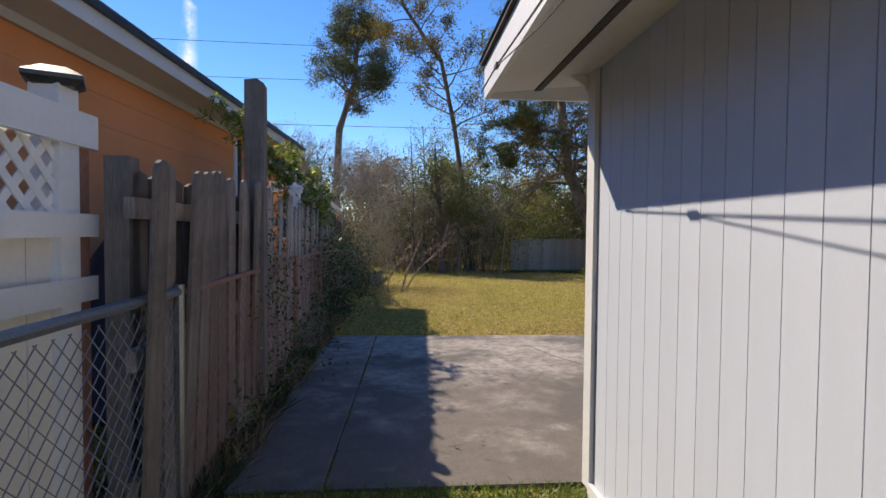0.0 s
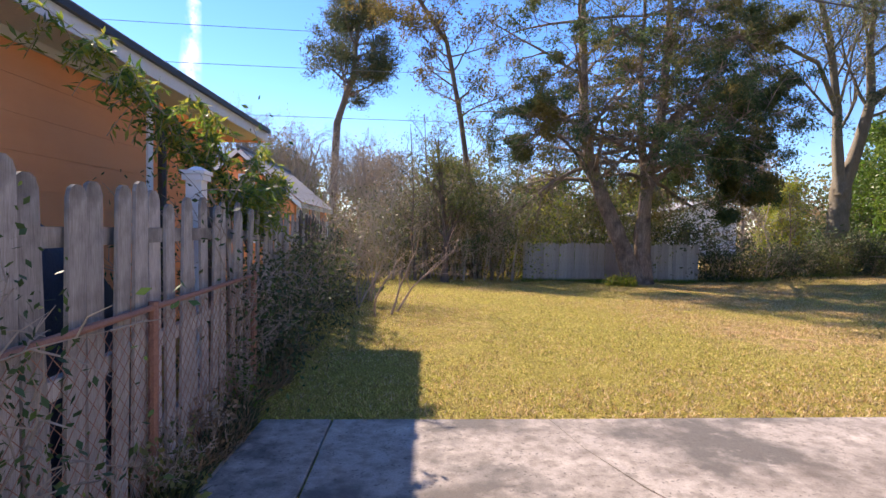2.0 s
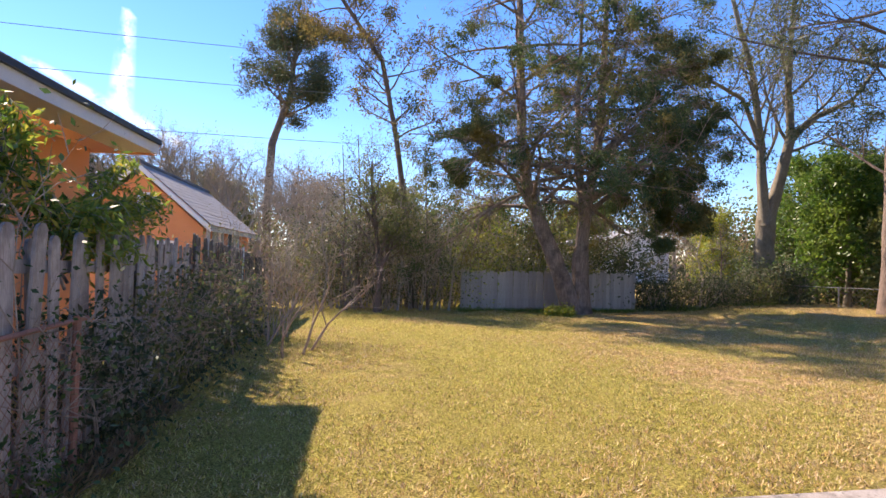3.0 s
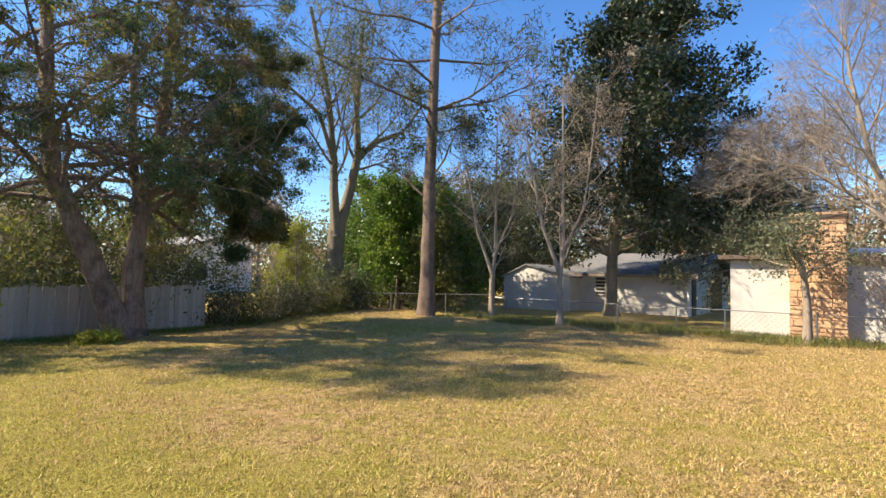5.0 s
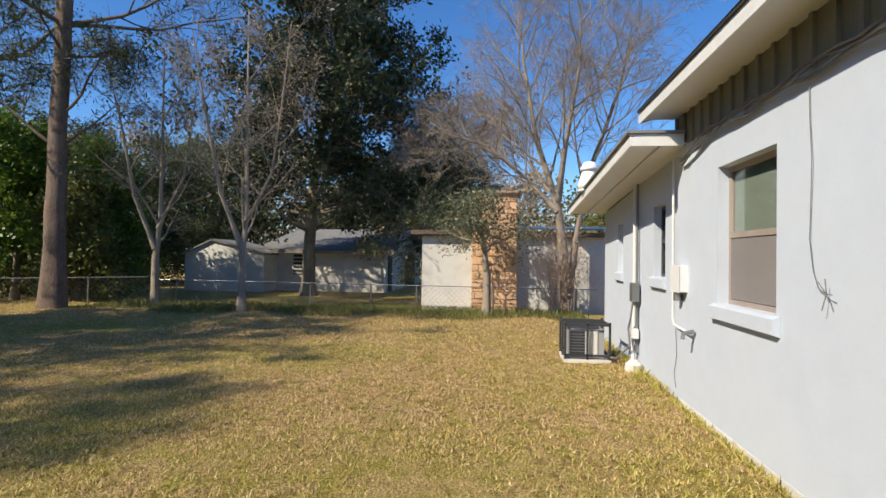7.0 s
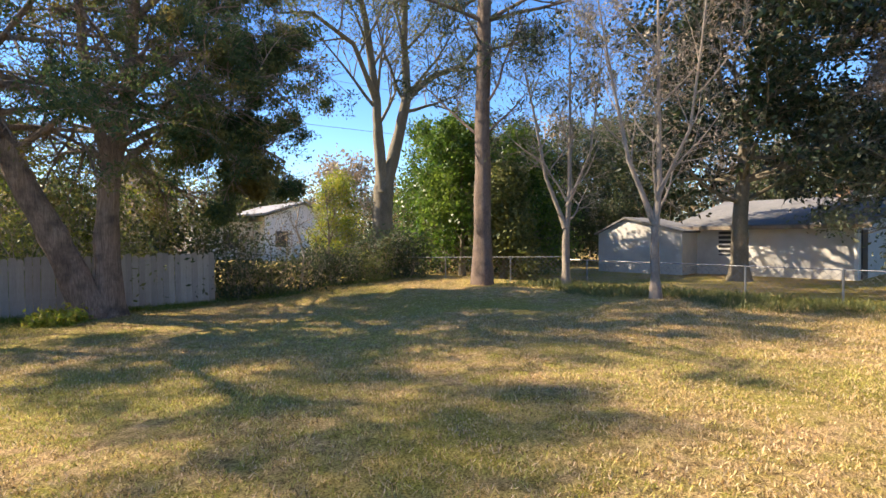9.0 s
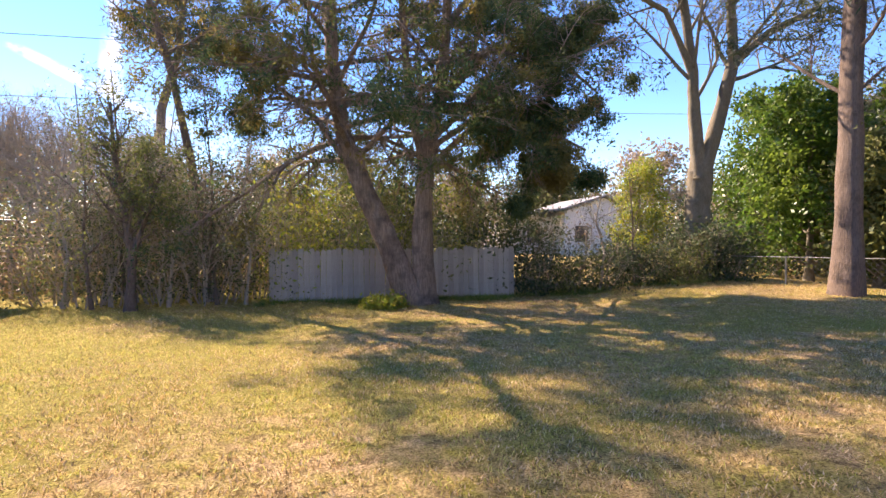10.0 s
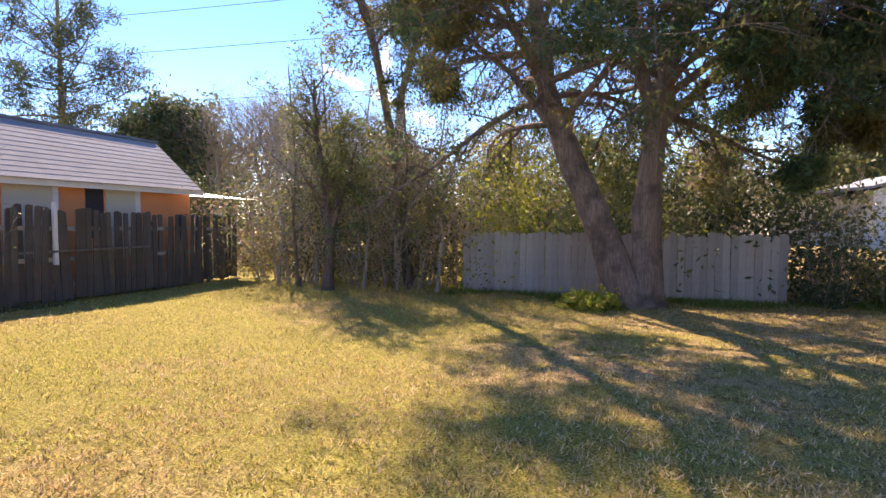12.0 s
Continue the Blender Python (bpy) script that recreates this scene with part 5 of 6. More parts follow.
def build_back_trees():
    # the tall straight pine at the end of the lawn
    z = gz(19.1, 17.85)
    spec = [(7, 50, 0.45, 0.12, 0.03), (6, 48, 0.5, 0.16, 0.02), (0, 0, 0, 0.2, 0.02)]
    tree("pine_tree", "tall straight pine with a bare scaly trunk", "tree", (19.1, 17.85, z), 51, BARK_PINE,
         [([(0, 0, -0.1), (0.12, 0.05, 4.5), (0.30, 0.1, 9), (0.45, 0.1, 15), (0.4, 0.0, 22)], 0.27, 0.12)],
         [(0, 0.24, 0.46, 6, 3.0, 62, 0.2), (0, 0.44, 0.98, 24, 4.8, 78, 0.3)], spec, (L_PINE, 12, 0.2, 0.24, 0.035, 0.1, 0.7), gaps=0.0)
    # forked oak
    z = gz(18.9, 23.1)
    tree("oak_tree", "bare forked oak with pale grey limbs and sparse olive twigs", "tree", (18.9, 23.1, z), 52, BARK_OAK,
         [([(0, 0, -0.1), (0.0, 0, 1.9), (0.15, 0, 3.4)], 0.40, 0.34),
          ([(0.15, 0, 3.2), (-0.05, 0, 5.0), (-0.1, 0.05, 6.6), (-0.5, 0.1, 9.5), (-1.6, 0.1, 13.0)], 0.24, 0.07),
          ([(0.15, 0, 3.1), (0.8, 0, 5.2), (1.3, 0, 7.1), (1.25, 0.1, 9.2), (1.6, 0.2, 13.5)], 0.27, 0.07),
          ([(1.3, 0, 7.0), (2.6, 0, 8.0), (4.2, -0.2, 8.8), (5.6, -0.3, 10.6)], 0.15, 0.05),
          ([(-0.1, 0.05, 6.6), (-1.2, -0.2, 8.4), (-2.9, -0.4, 9.0), (-4.3, -0.5, 8.6)], 0.11, 0.03)],
         [(1, 0.35, 0.98, 9, 3.6, 50, 0.35), (2, 0.4, 0.98, 9, 3.8, 50, 0.35), (3, 0.3, 0.98, 7, 2.8, 55, 0.35), (4, 0.2, 0.98, 6, 2.2, 55, 0.4)],
         BARE, (L_OLIVE, 0.8, 0.14, 0.10, 0.05, 0.1, 1.0))
    # pale slender trees along the chain link fence
    for k, (x, y, h, sd) in enumerate(((20.4, 15.7, 8.0, 61), (19.3, 12.4, 8.5, 62))):
        tree("pale_slender_tree", ("pale barked slender tree with forked bare limbs", "pale multi-stemmed bare tree tangled with vines")[k], "tree", (x, y, gz(x, y)), sd, BARK_PALE,
             [([(0, 0, -0.1), (0.02, 0.03, 1.4), (0.1, -0.05, 2.6), (0.35, 0.1, 5.0), (0.5, 0.2, h)], 0.115, 0.015),
              ([(0.02, 0.03, 1.7), (-0.3, 0.5, 3.2), (-0.35, 0.9, 5.2), (-0.6, 1.2, h - 1)], 0.07, 0.012),
              ([(0.05, 0.0, 2.3), (0.2, -0.7, 3.8), (0.3, -0.9, 5.6), (0.2, -1.2, h - 0.5)], 0.045, 0.012)],
             [(0, 0.35, 0.98, 9, 2.0, 40, 0.35), (1, 0.3, 0.98, 8, 1.9, 40, 0.4), (2, 0.3, 0.98, 8, 1.9, 40, 0.4)],
             BARE, (L_OLIVE if k == 0 else L_TAN, 0.12, 0.15, 0.09, 0.04, 0.1, 1.0))
    # magnolia in front of the garage
    tree("magnolia_tree", "large dark glossy evergreen magnolia", "tree", (28.3, 13.9, gz(28, 14)), 53, BARK_OAK,
         [([(0, 0, -0.1), (0, 0, 2.0), (0.1, -0.2, 6), (0.5, -0.9, 10), (0.8, -1.4, 14.2)], 0.30, 0.05)],
         [(0, 0.33, 0.55, 24, 4.2, 68, 0.3), (0, 0.5, 0.8, 32, 5.3, 62, 0.3), (0, 0.78, 0.99, 20, 3.2, 50, 0.4)], LEAFY3, (L_MAG, 13, 0.2, 0.22, 0.11, 0.1, 1.0), gaps=0.0, lump=0.6)
    # evergreen thicket between pine and oak
    for k, (x, y, h, r, sd, lf) in enumerate(((22.5, 22.5, 6.2, 2.4, 71, L_GREEN), (25.2, 22.0, 5.8, 2.3, 72, L_GREEN), (26.0, 25.8, 6.4, 2.3, 73, L_DARK), (22.6, 20.2, 4.2, 1.3, 74, L_OLIVE), (34.0, 25.5, 8.0, 3.0, 75, L_DARK), (29.5, 28.5, 8.0, 2.8, 77, L_DARK), (33.5, 29.5, 9.0, 3.2, 78, L_DARK), (24.0, 25.5, 7.0, 2.6, 79, L_GREEN), (38.0, 23.0, 9.0, 3.6, 701, L_DARK), (41.0, 15.5, 9.0, 3.6, 702, L_DARK), (38.0, 7.5, 7.5, 3.0, 703, L_DARK), (43.0, 30.0, 10.0, 4.0, 704, L_DARK))):
        tree("evergreen_tree", ("bushy bright green evergreen tree", "bushy bright green evergreen tree", "dense dark evergreen tree", "olive green young tree with thin stems", "dense dark evergreen tree", "dense dark evergreen tree", "dense dark evergreen tree", "bushy bright green evergreen tree", "dense dark evergreen tree", "dense dark evergreen tree", "dense dark evergreen tree", "dense dark evergreen tree")[k], "tree", (x, y, gz(x, y)), sd, BARK_OAK,
             [([(0, 0, -0.1), (0.1, 0, h * 0.4), (0, 0.1, h * 0.95)], 0.12, 0.03)],
             [(0, 0.12, 0.5, 12, r, 62, 0.4), (0, 0.5, 0.98, 14, r * 0.8, 50, 0.4)], LEAFY3, (lf, 6, 0.2, 0.17, 0.085, 0.15, 1.0))
    # golden bush left of the oak, and the low hedge along the back line
    tree("golden_shrub_tree", "yellow green bushy tree beside the oak", "tree", (17.9, 24.9, -0.3), 76, TWIG, [([(0, 0, -0.1), (0.1, 0, 1.5), (0, 0, 4.0)], 0.09, 0.03)],
         [(0, 0.05, 0.5, 12, 1.15, 60, 0.4), (0, 0.5, 0.98, 12, 1.0, 45, 0.4)], LEAFY3, (L_YELLOW, 5, 0.15, 0.11, 0.05, 0.1, 1.0))
    # bare tree by the wing and the tan tangle beside it
    tree("bare_shade_tree", "tall bare grey tree behind the wing of the house", "tree", (21.0, 3.5, -0.1), 54, BARK_PALE,
         [([(0, 0, -0.1), (0.05, 0.1, 1.8), (-0.1, 0.3, 3.2), (-0.1, 0.9, 5.0), (0.1, 1.3, 7.4), (0.2, 1.4, 9.0)], 0.15, 0.015),
          ([(0.1, 0, -0.1), (0.2, -0.25, 2.2), (0.2, -0.7, 4.4), (0.5, -1.5, 6.6), (0.6, -1.9, 8.6)], 0.12, 0.015),
          ([(-0.1, 0.3, 3.0), (0.1, 1.2, 4.0), (0.0, 2.3, 4.9), (0.0, 3.6, 5.3)], 0.075, 0.012),
          ([(-0.1, 0.3, 3.3), (-0.4, 0.1, 5.0), (-0.7, -0.2, 7.0), (-0.8, -0.2, 8.8)], 0.09, 0.012)],
         [(0, 0.4, 0.98, 17, 3.0, 42, 0.32), (1, 0.35, 0.98, 17, 3.0, 45, 0.32), (2, 0.2, 0.98, 14, 2.2, 50, 0.4), (3, 0.25, 0.98, 15, 2.8, 42, 0.36)],
         [(8, 40, 0.55, 0.11, 0.05), (7, 42, 0.55, 0.15, 0.04), (5, 45, 0.55, 0.18, 0.03), (0, 0, 0, 0.2, 0.02)])
    tree("tan_tangle_tree", "dense tan tangle of bare twigs above the block wall", "tree", (28.4, 7.4, -0.4), 55, TWIG_PINK,
         [([(0, 0, -0.1), (0.1, 0.0, 3.2), (0, 0.2, 6.2), (0, 0.3, 8.6)], 0.18, 0.06), ([(0, 0.1, 5.6), (-0.2, -0.8, 7.2), (-0.2, -1.8, 8.0)], 0.10, 0.05), ([(0, 0.2, 5.8), (-0.3, 1.1, 7.1), (-0.2, 2.0, 7.8)], 0.09, 0.04)],
         [(0, 0.66, 0.99, 18, 2.5, 70, 0.35), (1, 0.2, 0.99, 15, 2.1, 70, 0.45), (2, 0.2, 0.99, 15, 2.1, 70, 0.45)],
         [(8, 50, 0.55, 0.14, -0.01), (7, 50, 0.55, 0.18, -0.03), (5, 50, 0.55, 0.2, -0.05), (0, 0, 0, 0.2, -0.05)], (L_TAN, 0.3, 0.12, 0.09, 0.04, 0.3, 1.0))
    tree("small_evergreen_tree", "grey green small tree leaning before the stone chimney", "tree", (20.0, 5.75, -0.05), 56, BARK_PALE,
         [([(0, 0, -0.1), (0.05, 0.02, 1.2), (-0.05, 0.1, 2.0), (-0.1, 0.4, 3.0)], 0.11, 0.035)],
         [(0, 0.55, 0.98, 11, 1.3, 65, 0.4)], LEAFY3, (L_GREYGREEN, 3, 0.12, 0.10, 0.04, 0.1, 1.0))
    tree("screen_evergreen_tree", "broad dark green tree over the block building", "tree", (28.9, 8.4, -0.4), 57, BARK_OAK,
         [([(0, 0, -0.1), (0.1, 0.1, 2.6), (0, 0.8, 6.0)], 0.20, 0.05)],
         [(0, 0.5, 0.98, 30, 3.0, 76, 0.35)], LEAFY3, (L_GREYGREEN, 9, 0.2, 0.14, 0.065, 0.1, 0.8), gaps=-0.08)


def build_left_trees():
    spec = [(6, 55, 0.45, 0.12, 0.05), (5, 50, 0.5, 0.16, 0.05), (0, 0, 0, 0.2, 0.05)]
    tree("tall_pine_tree", "tall pine with a rounded tufted crown beyond the lot", "tree", (-4.0, 41.7, -0.4), 81, BARK_PINE,
         [([(0, 0, 0), (0.1, 0, 5), (0.3, 0, 9.5), (1.4, 0, 13), (1.9, 0, 18.5)], 0.36, 0.12)],
         [(0, 0.66, 0.99, 26, 3.3, 70, 0.35)], spec, (L_PINE, 22, 0.30, 0.30, 0.05, 0.0, 0.7), gaps=-0.05)
    # top above z 8.6 is unseen, bent over to throw the near lawn shadow
    tree("slim_pine_tree", "slim leaning pine with ragged brownish foliage", "tree", (4.1, 22.6, -0.35), 82, BARK_PINE,
         [([(0, 0, -0.1), (-0.3, 0, 2.9), (-0.8, -0.3, 6), (-1.4, -0.7, 8.6), (-2.9, -1.2, 10.5), (-3.8, -1.4, 12.3)], 0.13, 0.04)],
         [(0, 0.42, 0.70, 15, 2.1, 72, 0.35), (0, 0.72, 0.99, 20, 2.2, 70, 0.35)], spec, (L_RUSSET, 14, 0.15, 0.13, 0.038, 0.3, 0.8), gaps=0.07)
    tree("small_cedar_tree", "small ragged cedar with a bent dark trunk in the thicket", "tree", (2.7, 20.9, gz(2.7, 20.9)), 85, BARK_PINE,
         [([(0, 0, -0.1), (0.05, 0.1, 1.2), (-0.1, 0.05, 2.6), (-0.25, 0, 3.7), (-0.3, 0, 4.9)], 0.12, 0.025), ([(0.0, 0.1, 1.1), (0.35, 0.0, 2.0), (0.85, -0.1, 3.4)], 0.07, 0.02)],
         [(0, 0.3, 0.98, 22, 1.2, 42, 0.4), (1, 0.35, 0.98, 10, 1.0, 45, 0.5)], spec, (L_OLIVE, 5, 0.12, 0.09, 0.028, -0.2, 0.9), gaps=-0.05, lump=1.3)
    tree("roadside_pine_tree", "tall dark pine beyond the neighbour's roof", "tree", (-23.0, 34.2, -0.4), 83, BARK_PINE,
         [([(0, 0, 0), (0.1, 0, 6), (0, 0, 15)], 0.3, 0.08)], [(0, 0.5, 0.98, 24, 5.0, 78, 0.35)], spec, (L_PINE, 20, 0.30, 0.30, 0.05, 0.0, 0.6), gaps=0.05, lump=0.4)
    tree("round_evergreen_tree", "round dark evergreen behind the neighbour's roof", "tree", (-14.0, 33.0, -0.4), 84, BARK_OAK,
         [([(0, 0, 0), (0, 0, 4), (0, 0, 7.6)], 0.2, 0.05)], [(0, 0.3, 0.98, 30, 2.8, 65, 0.35)], LEAFY3, (L_DARK, 3, 0.25, 0.26, 0.13, 0.1, 1.0))
    for k, (x, y, h) in enumerate(((-11.5, 34, 9.5), (-9.0, 35, 10.5), (-6.6, 34, 10.0), (-4.4, 33, 8.5), (-0.8, 34, 8.0))):
        tree("bare_winter_tree", "tall leafless grey brown tree in the thicket", "tree", (x, y, -0.4), 600 + k, TWIG,
             [([(0, 0, -0.1), (0.1, 0, h * 0.3), (0.3 - 0.2 * k, 0, h * 0.62)], 0.20, 0.08), ([(0.1, 0, h * 0.22), (-0.7, 0.2, h * 0.42), (-1.1, 0.3, h * 0.6)], 0.12, 0.06)],
             [(0, 0.35, 0.98, 11, h * 0.42, 36, 0.6), (1, 0.3, 0.98, 8, h * 0.36, 38, 0.7)], [(6, 40, 0.55, 0.10, 0.05), (6, 42, 0.55, 0.14, 0.03), (4, 44, 0.6, 0.18, 0.02), (0, 0, 0, 0.2, 0.02)], (L_TAN, 0.15, 0.2, 0.10, 0.05, 0.1, 1.0), "thicket")
    for k, (x, y, h) in enumerate(((0.9, 21.6, 4.6), (1.7, 21.3, 5.4), (3.4, 21.4, 5.0), (4.5, 21.7, 5.6), (5.2, 21.6, 4.4), (2.2, 22.0, 6.0), (14.9, 21.6, 3.6), (16.2, 21.9, 3.2))):
        tree("thicket_sapling", "slender dark sapling with crooked bare twigs", "tree", (x, y, gz(x, y)), 640 + k, (TWIG, BARK_PINE)[k % 2],
             [([(0, 0, -0.1), (0.15 * (-1) ** k, 0, h * 0.3), (-0.1, 0.05, h * 0.55), (0.25 * (-1) ** k, 0, h)], 0.045, 0.012)],
             [(0, 0.25, 0.98, 9, h * 0.28, 45, 0.5)], [(5, 42, 0.55, 0.14, 0.04), (4, 45, 0.55, 0.2, 0.03), (0, 0, 0, 0.2, 0.02)], (L_GREYGREEN, 0.8, 0.1, 0.07, 0.035, 0.1, 1.0), "thicket")
    rng = np.random.default_rng(9)
    for k, (x, y, h) in enumerate(((-10, 36, 7.5), (-0.5, 27, 6.5), (2.2, 26, 6.0), (-3.0, 29, 7.0), (6.0, 27.5, 6.0), (-18, 42, 10))):
        tree("bare_thicket_tree", "leafless grey tree in the thicket", "tree", (x, y, gz(x, y)), 90 + k, TWIG,
             [([(0, 0, -0.1), (rng.normal() * 0.3, 0, h * 0.35), (rng.normal() * 0.5, 0, h * 0.75)], 0.10, 0.03), ([(0.05, 0, 0.5), (rng.normal() * 0.8, 0.3, h * 0.4), (rng.normal() * 1.4, 0.3, h * 0.7)], 0.07, 0.025)],
             [(0, 0.3, 0.98, 8, h * 0.38, 38, 0.4), (1, 0.3, 0.98, 8, h * 0.38, 38, 0.4)], BARE, group="thicket")


def build_shrubs():
    # thicket left of the back fence
    spots = ((1.4, 22.0, 1.3, 3.4, L_DARK), (2.9, 22.3, 1.4, 3.8, L_OLIVE), (4.2, 22.1, 1.2, 3.2, L_DARK), (0.2, 22.8, 1.4, 3.0, L_OLIVE), (3.3, 23.6, 1.6, 4.4, L_DARK), (5.2, 22.9, 1.2, 3.4, L_OLIVE), (1.8, 24.0, 1.7, 4.0, L_DRY))
    for k, (x, y, r, h, lf) in enumerate(spots):
        bush("thicket_shrub", "tangled shrub of grey stems with small glossy leaves", (x, y, gz(x, y)), 110 + k, r, h, 20, TWIG, lf, 3900, 0.085, 0.22, 1.4, "thicket")
    # behind the back fence
    for k, (x, y, r, h, lf) in enumerate(((6.8, 24.2, 1.5, 3.6, L_YELLOW), (8.8, 24.6, 1.6, 4.0, L_OLIVE), (11.0, 24.3, 1.6, 3.2, L_OLIVE), (12.9, 23.9, 1.4, 2.6, L_DARK), (9.8, 26.0, 1.8, 4.6, L_YELLOW))):
        bush("fence_shrub", "leafy shrub growing over the back fence", (x, y, -0.33), 130 + k, r, h, 12, TWIG, lf, 4200, 0.13, 0.26)
    # low hedge right of the back fence
    for k in range(8):
        x, y = 13.2 + k * 0.85, 22.0 - 0.12 * (k % 3)
        bush("hedge_shrub", "low brambly shrub at the edge of the lawn", (x, y, gz(x, y)), 150 + k, 0.8, (1.25, 1.0, 1.5, 1.1)[k % 4], 12, TWIG_PINK if k % 2 else TWIG, (L_DARK, L_OLIVE, L_DARK, L_DARK)[k % 4], 2200, 0.09, 0.17, 0.7, "hedge along the back")
    bush("dark_shrub", "dense dark shrub under the oak", (18.6, 22.2, -0.2), 161, 0.9, 1.9, 14, TWIG, L_DARK, 3500, 0.12, 0.2)
    bush("white_stem_shrub", "thin pale saplings beside the hedge", (14.3, 21.9, gz(14, 22)), 162, 0.7, 3.2, 5, BARK_PALE, L_DRY, 300, 0.08, 0.15)
    # weeds and shrubs against the side fence
    for k in range(6):
        y = 3.3 + k * 0.72
        bush("fence_vine", "dark vine and dry weeds at the foot of the picket fence", (0.02, y, 0), 170 + k, 0.14, (0.35, 0.5, 0.28, 0.4)[k % 4], 9, TWIG, (L_OLIVE, L_DRY, L_GREEN)[k % 3], 380, 0.04, 0.06, 0.4, "growth along the fence")
    bush("climbing_vine", "leafy dark vine climbing the tall post", (-0.04, 4.2, 0), 177, 0.15, 1.35, 9, TWIG, L_VINE, 1900, 0.035, 0.075, 0.5)
    bush("climbing_vine", "green vine climbing the pickets beside the white post", (-0.08, 7.1, 0), 178, 0.18, 1.75, 8, TWIG, L_VINE, 1500, 0.045, 0.11, 0.5)
    for k in range(7):
        y = 8.0 + k * 0.95
        x = 0.02 - 0.06 * (y - 6.5)
        bush("fence_shrub", "dense dark green shrub growing along the picket fence", (x, y, gz(x, y)), 180 + k, 0.34, (0.95, 1.25, 1.1, 1.4)[k % 4], 12, (TWIG, TWIG_PINK)[k % 2], (L_DARK, L_OLIVE, L_DARK)[k % 3], 1900, 0.06, 0.12, 0.5, "growth along the fence")
    bush("twiggy_shrub", "leafless pinkish shrub spilling from the fence", (0.15, 12.4, -0.05), 190, 2.0, 1.7, 16, TWIG_PINK, L_DRY, 200, 0.05, 0.2, 1.3)
    bush("twiggy_shrub", "leafless pinkish shrub spilling from the fence", (0.15, 14.3, -0.08), 191, 0.9, 2.3, 22, TWIG, L_OLIVE, 400, 0.05, 0.2, 0.8)
    # bright vine arching over the fence: long canes with drooping feathered leaves
    rng = np.random.default_rng(200)
    v = thing("arching_vine", "yellow green vine arching over the fence in the sun", "vine", (-0.5, 6.0, 0))
    mb, leaves = MB(), []
    canes = [((0.25, 1.75, 1.2), (-0.1, 1.2, 2.5), (-0.42, 0.3, 2.78)), ((0.2, 1.9, 1.3), (0.0, 1.5, 2.3), (-0.35, 0.9, 2.6)), ((0.22, 1.8, 1.2), (0.1, 1.7, 2.2), (0.15, 1.1, 2.42)),
             ((0.25, 2.0, 1.2), (0.1, 2.2, 2.05), (0.15, 3.1, 2.3)), ((0.2, 2.1, 1.3), (0.15, 2.6, 1.95), (0.2, 3.6, 2.02)), ((0.25, 2.0, 1.2), (0.25, 2.1, 1.75), (0.35, 2.6, 1.55)),
             ((0.2, 1.8, 1.2), (0.25, 1.75, 2.0), (0.35, 2.0, 1.7)), ((0.2, 2.2, 1.3), (0.2, 2.4, 2.1), (0.25, 2.9, 1.9))]
    for c0, c1, c2 in canes:
        c0, c1, c2 = Vector(c0), Vector(c1), Vector(c2)
        pts = [c0 * (1 - f) ** 2 + c1 * 2 * f * (1 - f) + c2 * f * f + Vector(rng.normal(size=3)) * 0.02 for f in np.linspace(0, 1, 12)]
        mb.tube(pts, [0.012 - 0.0008 * i for i in range(12)], 5, close=False)
        for i in range(3, 12):
            for side in range(4):
                d = Vector((rng.normal() * 0.8, rng.normal() * 0.8, rng.uniform(-0.9, 0.35))).normalized()
                L = rng.uniform(0.16, 0.34)
                rib = [pts[i] + d * (L * q) + Vector((0, 0, -0.12 * q * q)) for q in np.linspace(0, 1, 5)]
                mb.tube(rib, 0.0025, 3, close=False)
                leaves += [tuple(rib[j].lerp(rib[j + 1], u)) for j in range(4) for u in (0.1, 0.4, 0.7)]
    tagged(part("stemwork", mb, TWIG, v), kind="stuff")
    for j, mat in enumerate((L_YELLOW, L_GREEN)):
        pts = np.asarray(leaves[j::2])
        part("leaves", leaf_mesh("leaves", rng, np.repeat(pts, 2, 0), 0.085, 0.022, mat, 0.5), mat, v)
    part("root_stem", MB().tube([(0.25, 1.85, -0.05), (0.22, 1.9, 0.6), (0.24, 1.9, 1.25)], 0.016, 5), TWIG, v)
    bush("dry_vine_tangle", "dry tan vines tangled round the bare tree's foot", (20.9, 3.7, gz(20.9, 3.7)), 203, 0.5, 2.3, 22, TWIG_PINK, L_TAN, 700, 0.06, 0.15, 0.7)
    # weeds at the foot of the fence and round the trees
    bush("yellow_weed", "green weed clump at the foot of the cedar", (8.75, 20.2, gz(8.7, 20.2)), 201, 0.55, 0.30, 30, TWIG, L_YELLOW, 2200, 0.10, 0.08, 0.25)
    y = thing("yellow_leaf_plant", "large yellow leaves on a weed by the chain link", "plant", (0.02, 2.30, -0.06))
    part("stalk", MB().tube([(0, 0, 0), (0.0, 0.02, 0.2), (0.02, 0.0, 0.45)], 0.008, 5), L_DARK, y)
    for px, pz, w, l in ((0.0, 0.32, 0.13, 0.10), (-0.04, 0.47, 0.05, 0.10)):
        mb = MB()
        ring = [(w * 0.55 * math.cos(a) * (0.85 + 0.15 * math.cos(5 * a)), l * 0.5 * math.sin(a)) for a in np.linspace(0, 6.283, 13)[:-1]]
        mb.v = [(px, 0.0, pz + 0.02)] + [(px + a, -0.01 + b * 0.4, pz + b) for a, b in ring]
        mb.f = [(0, 1 + i, 1 + (i + 1) % 12) for i in range(12)]
        part("leaf", mb, L_GOLD, y, "yellow leaf")


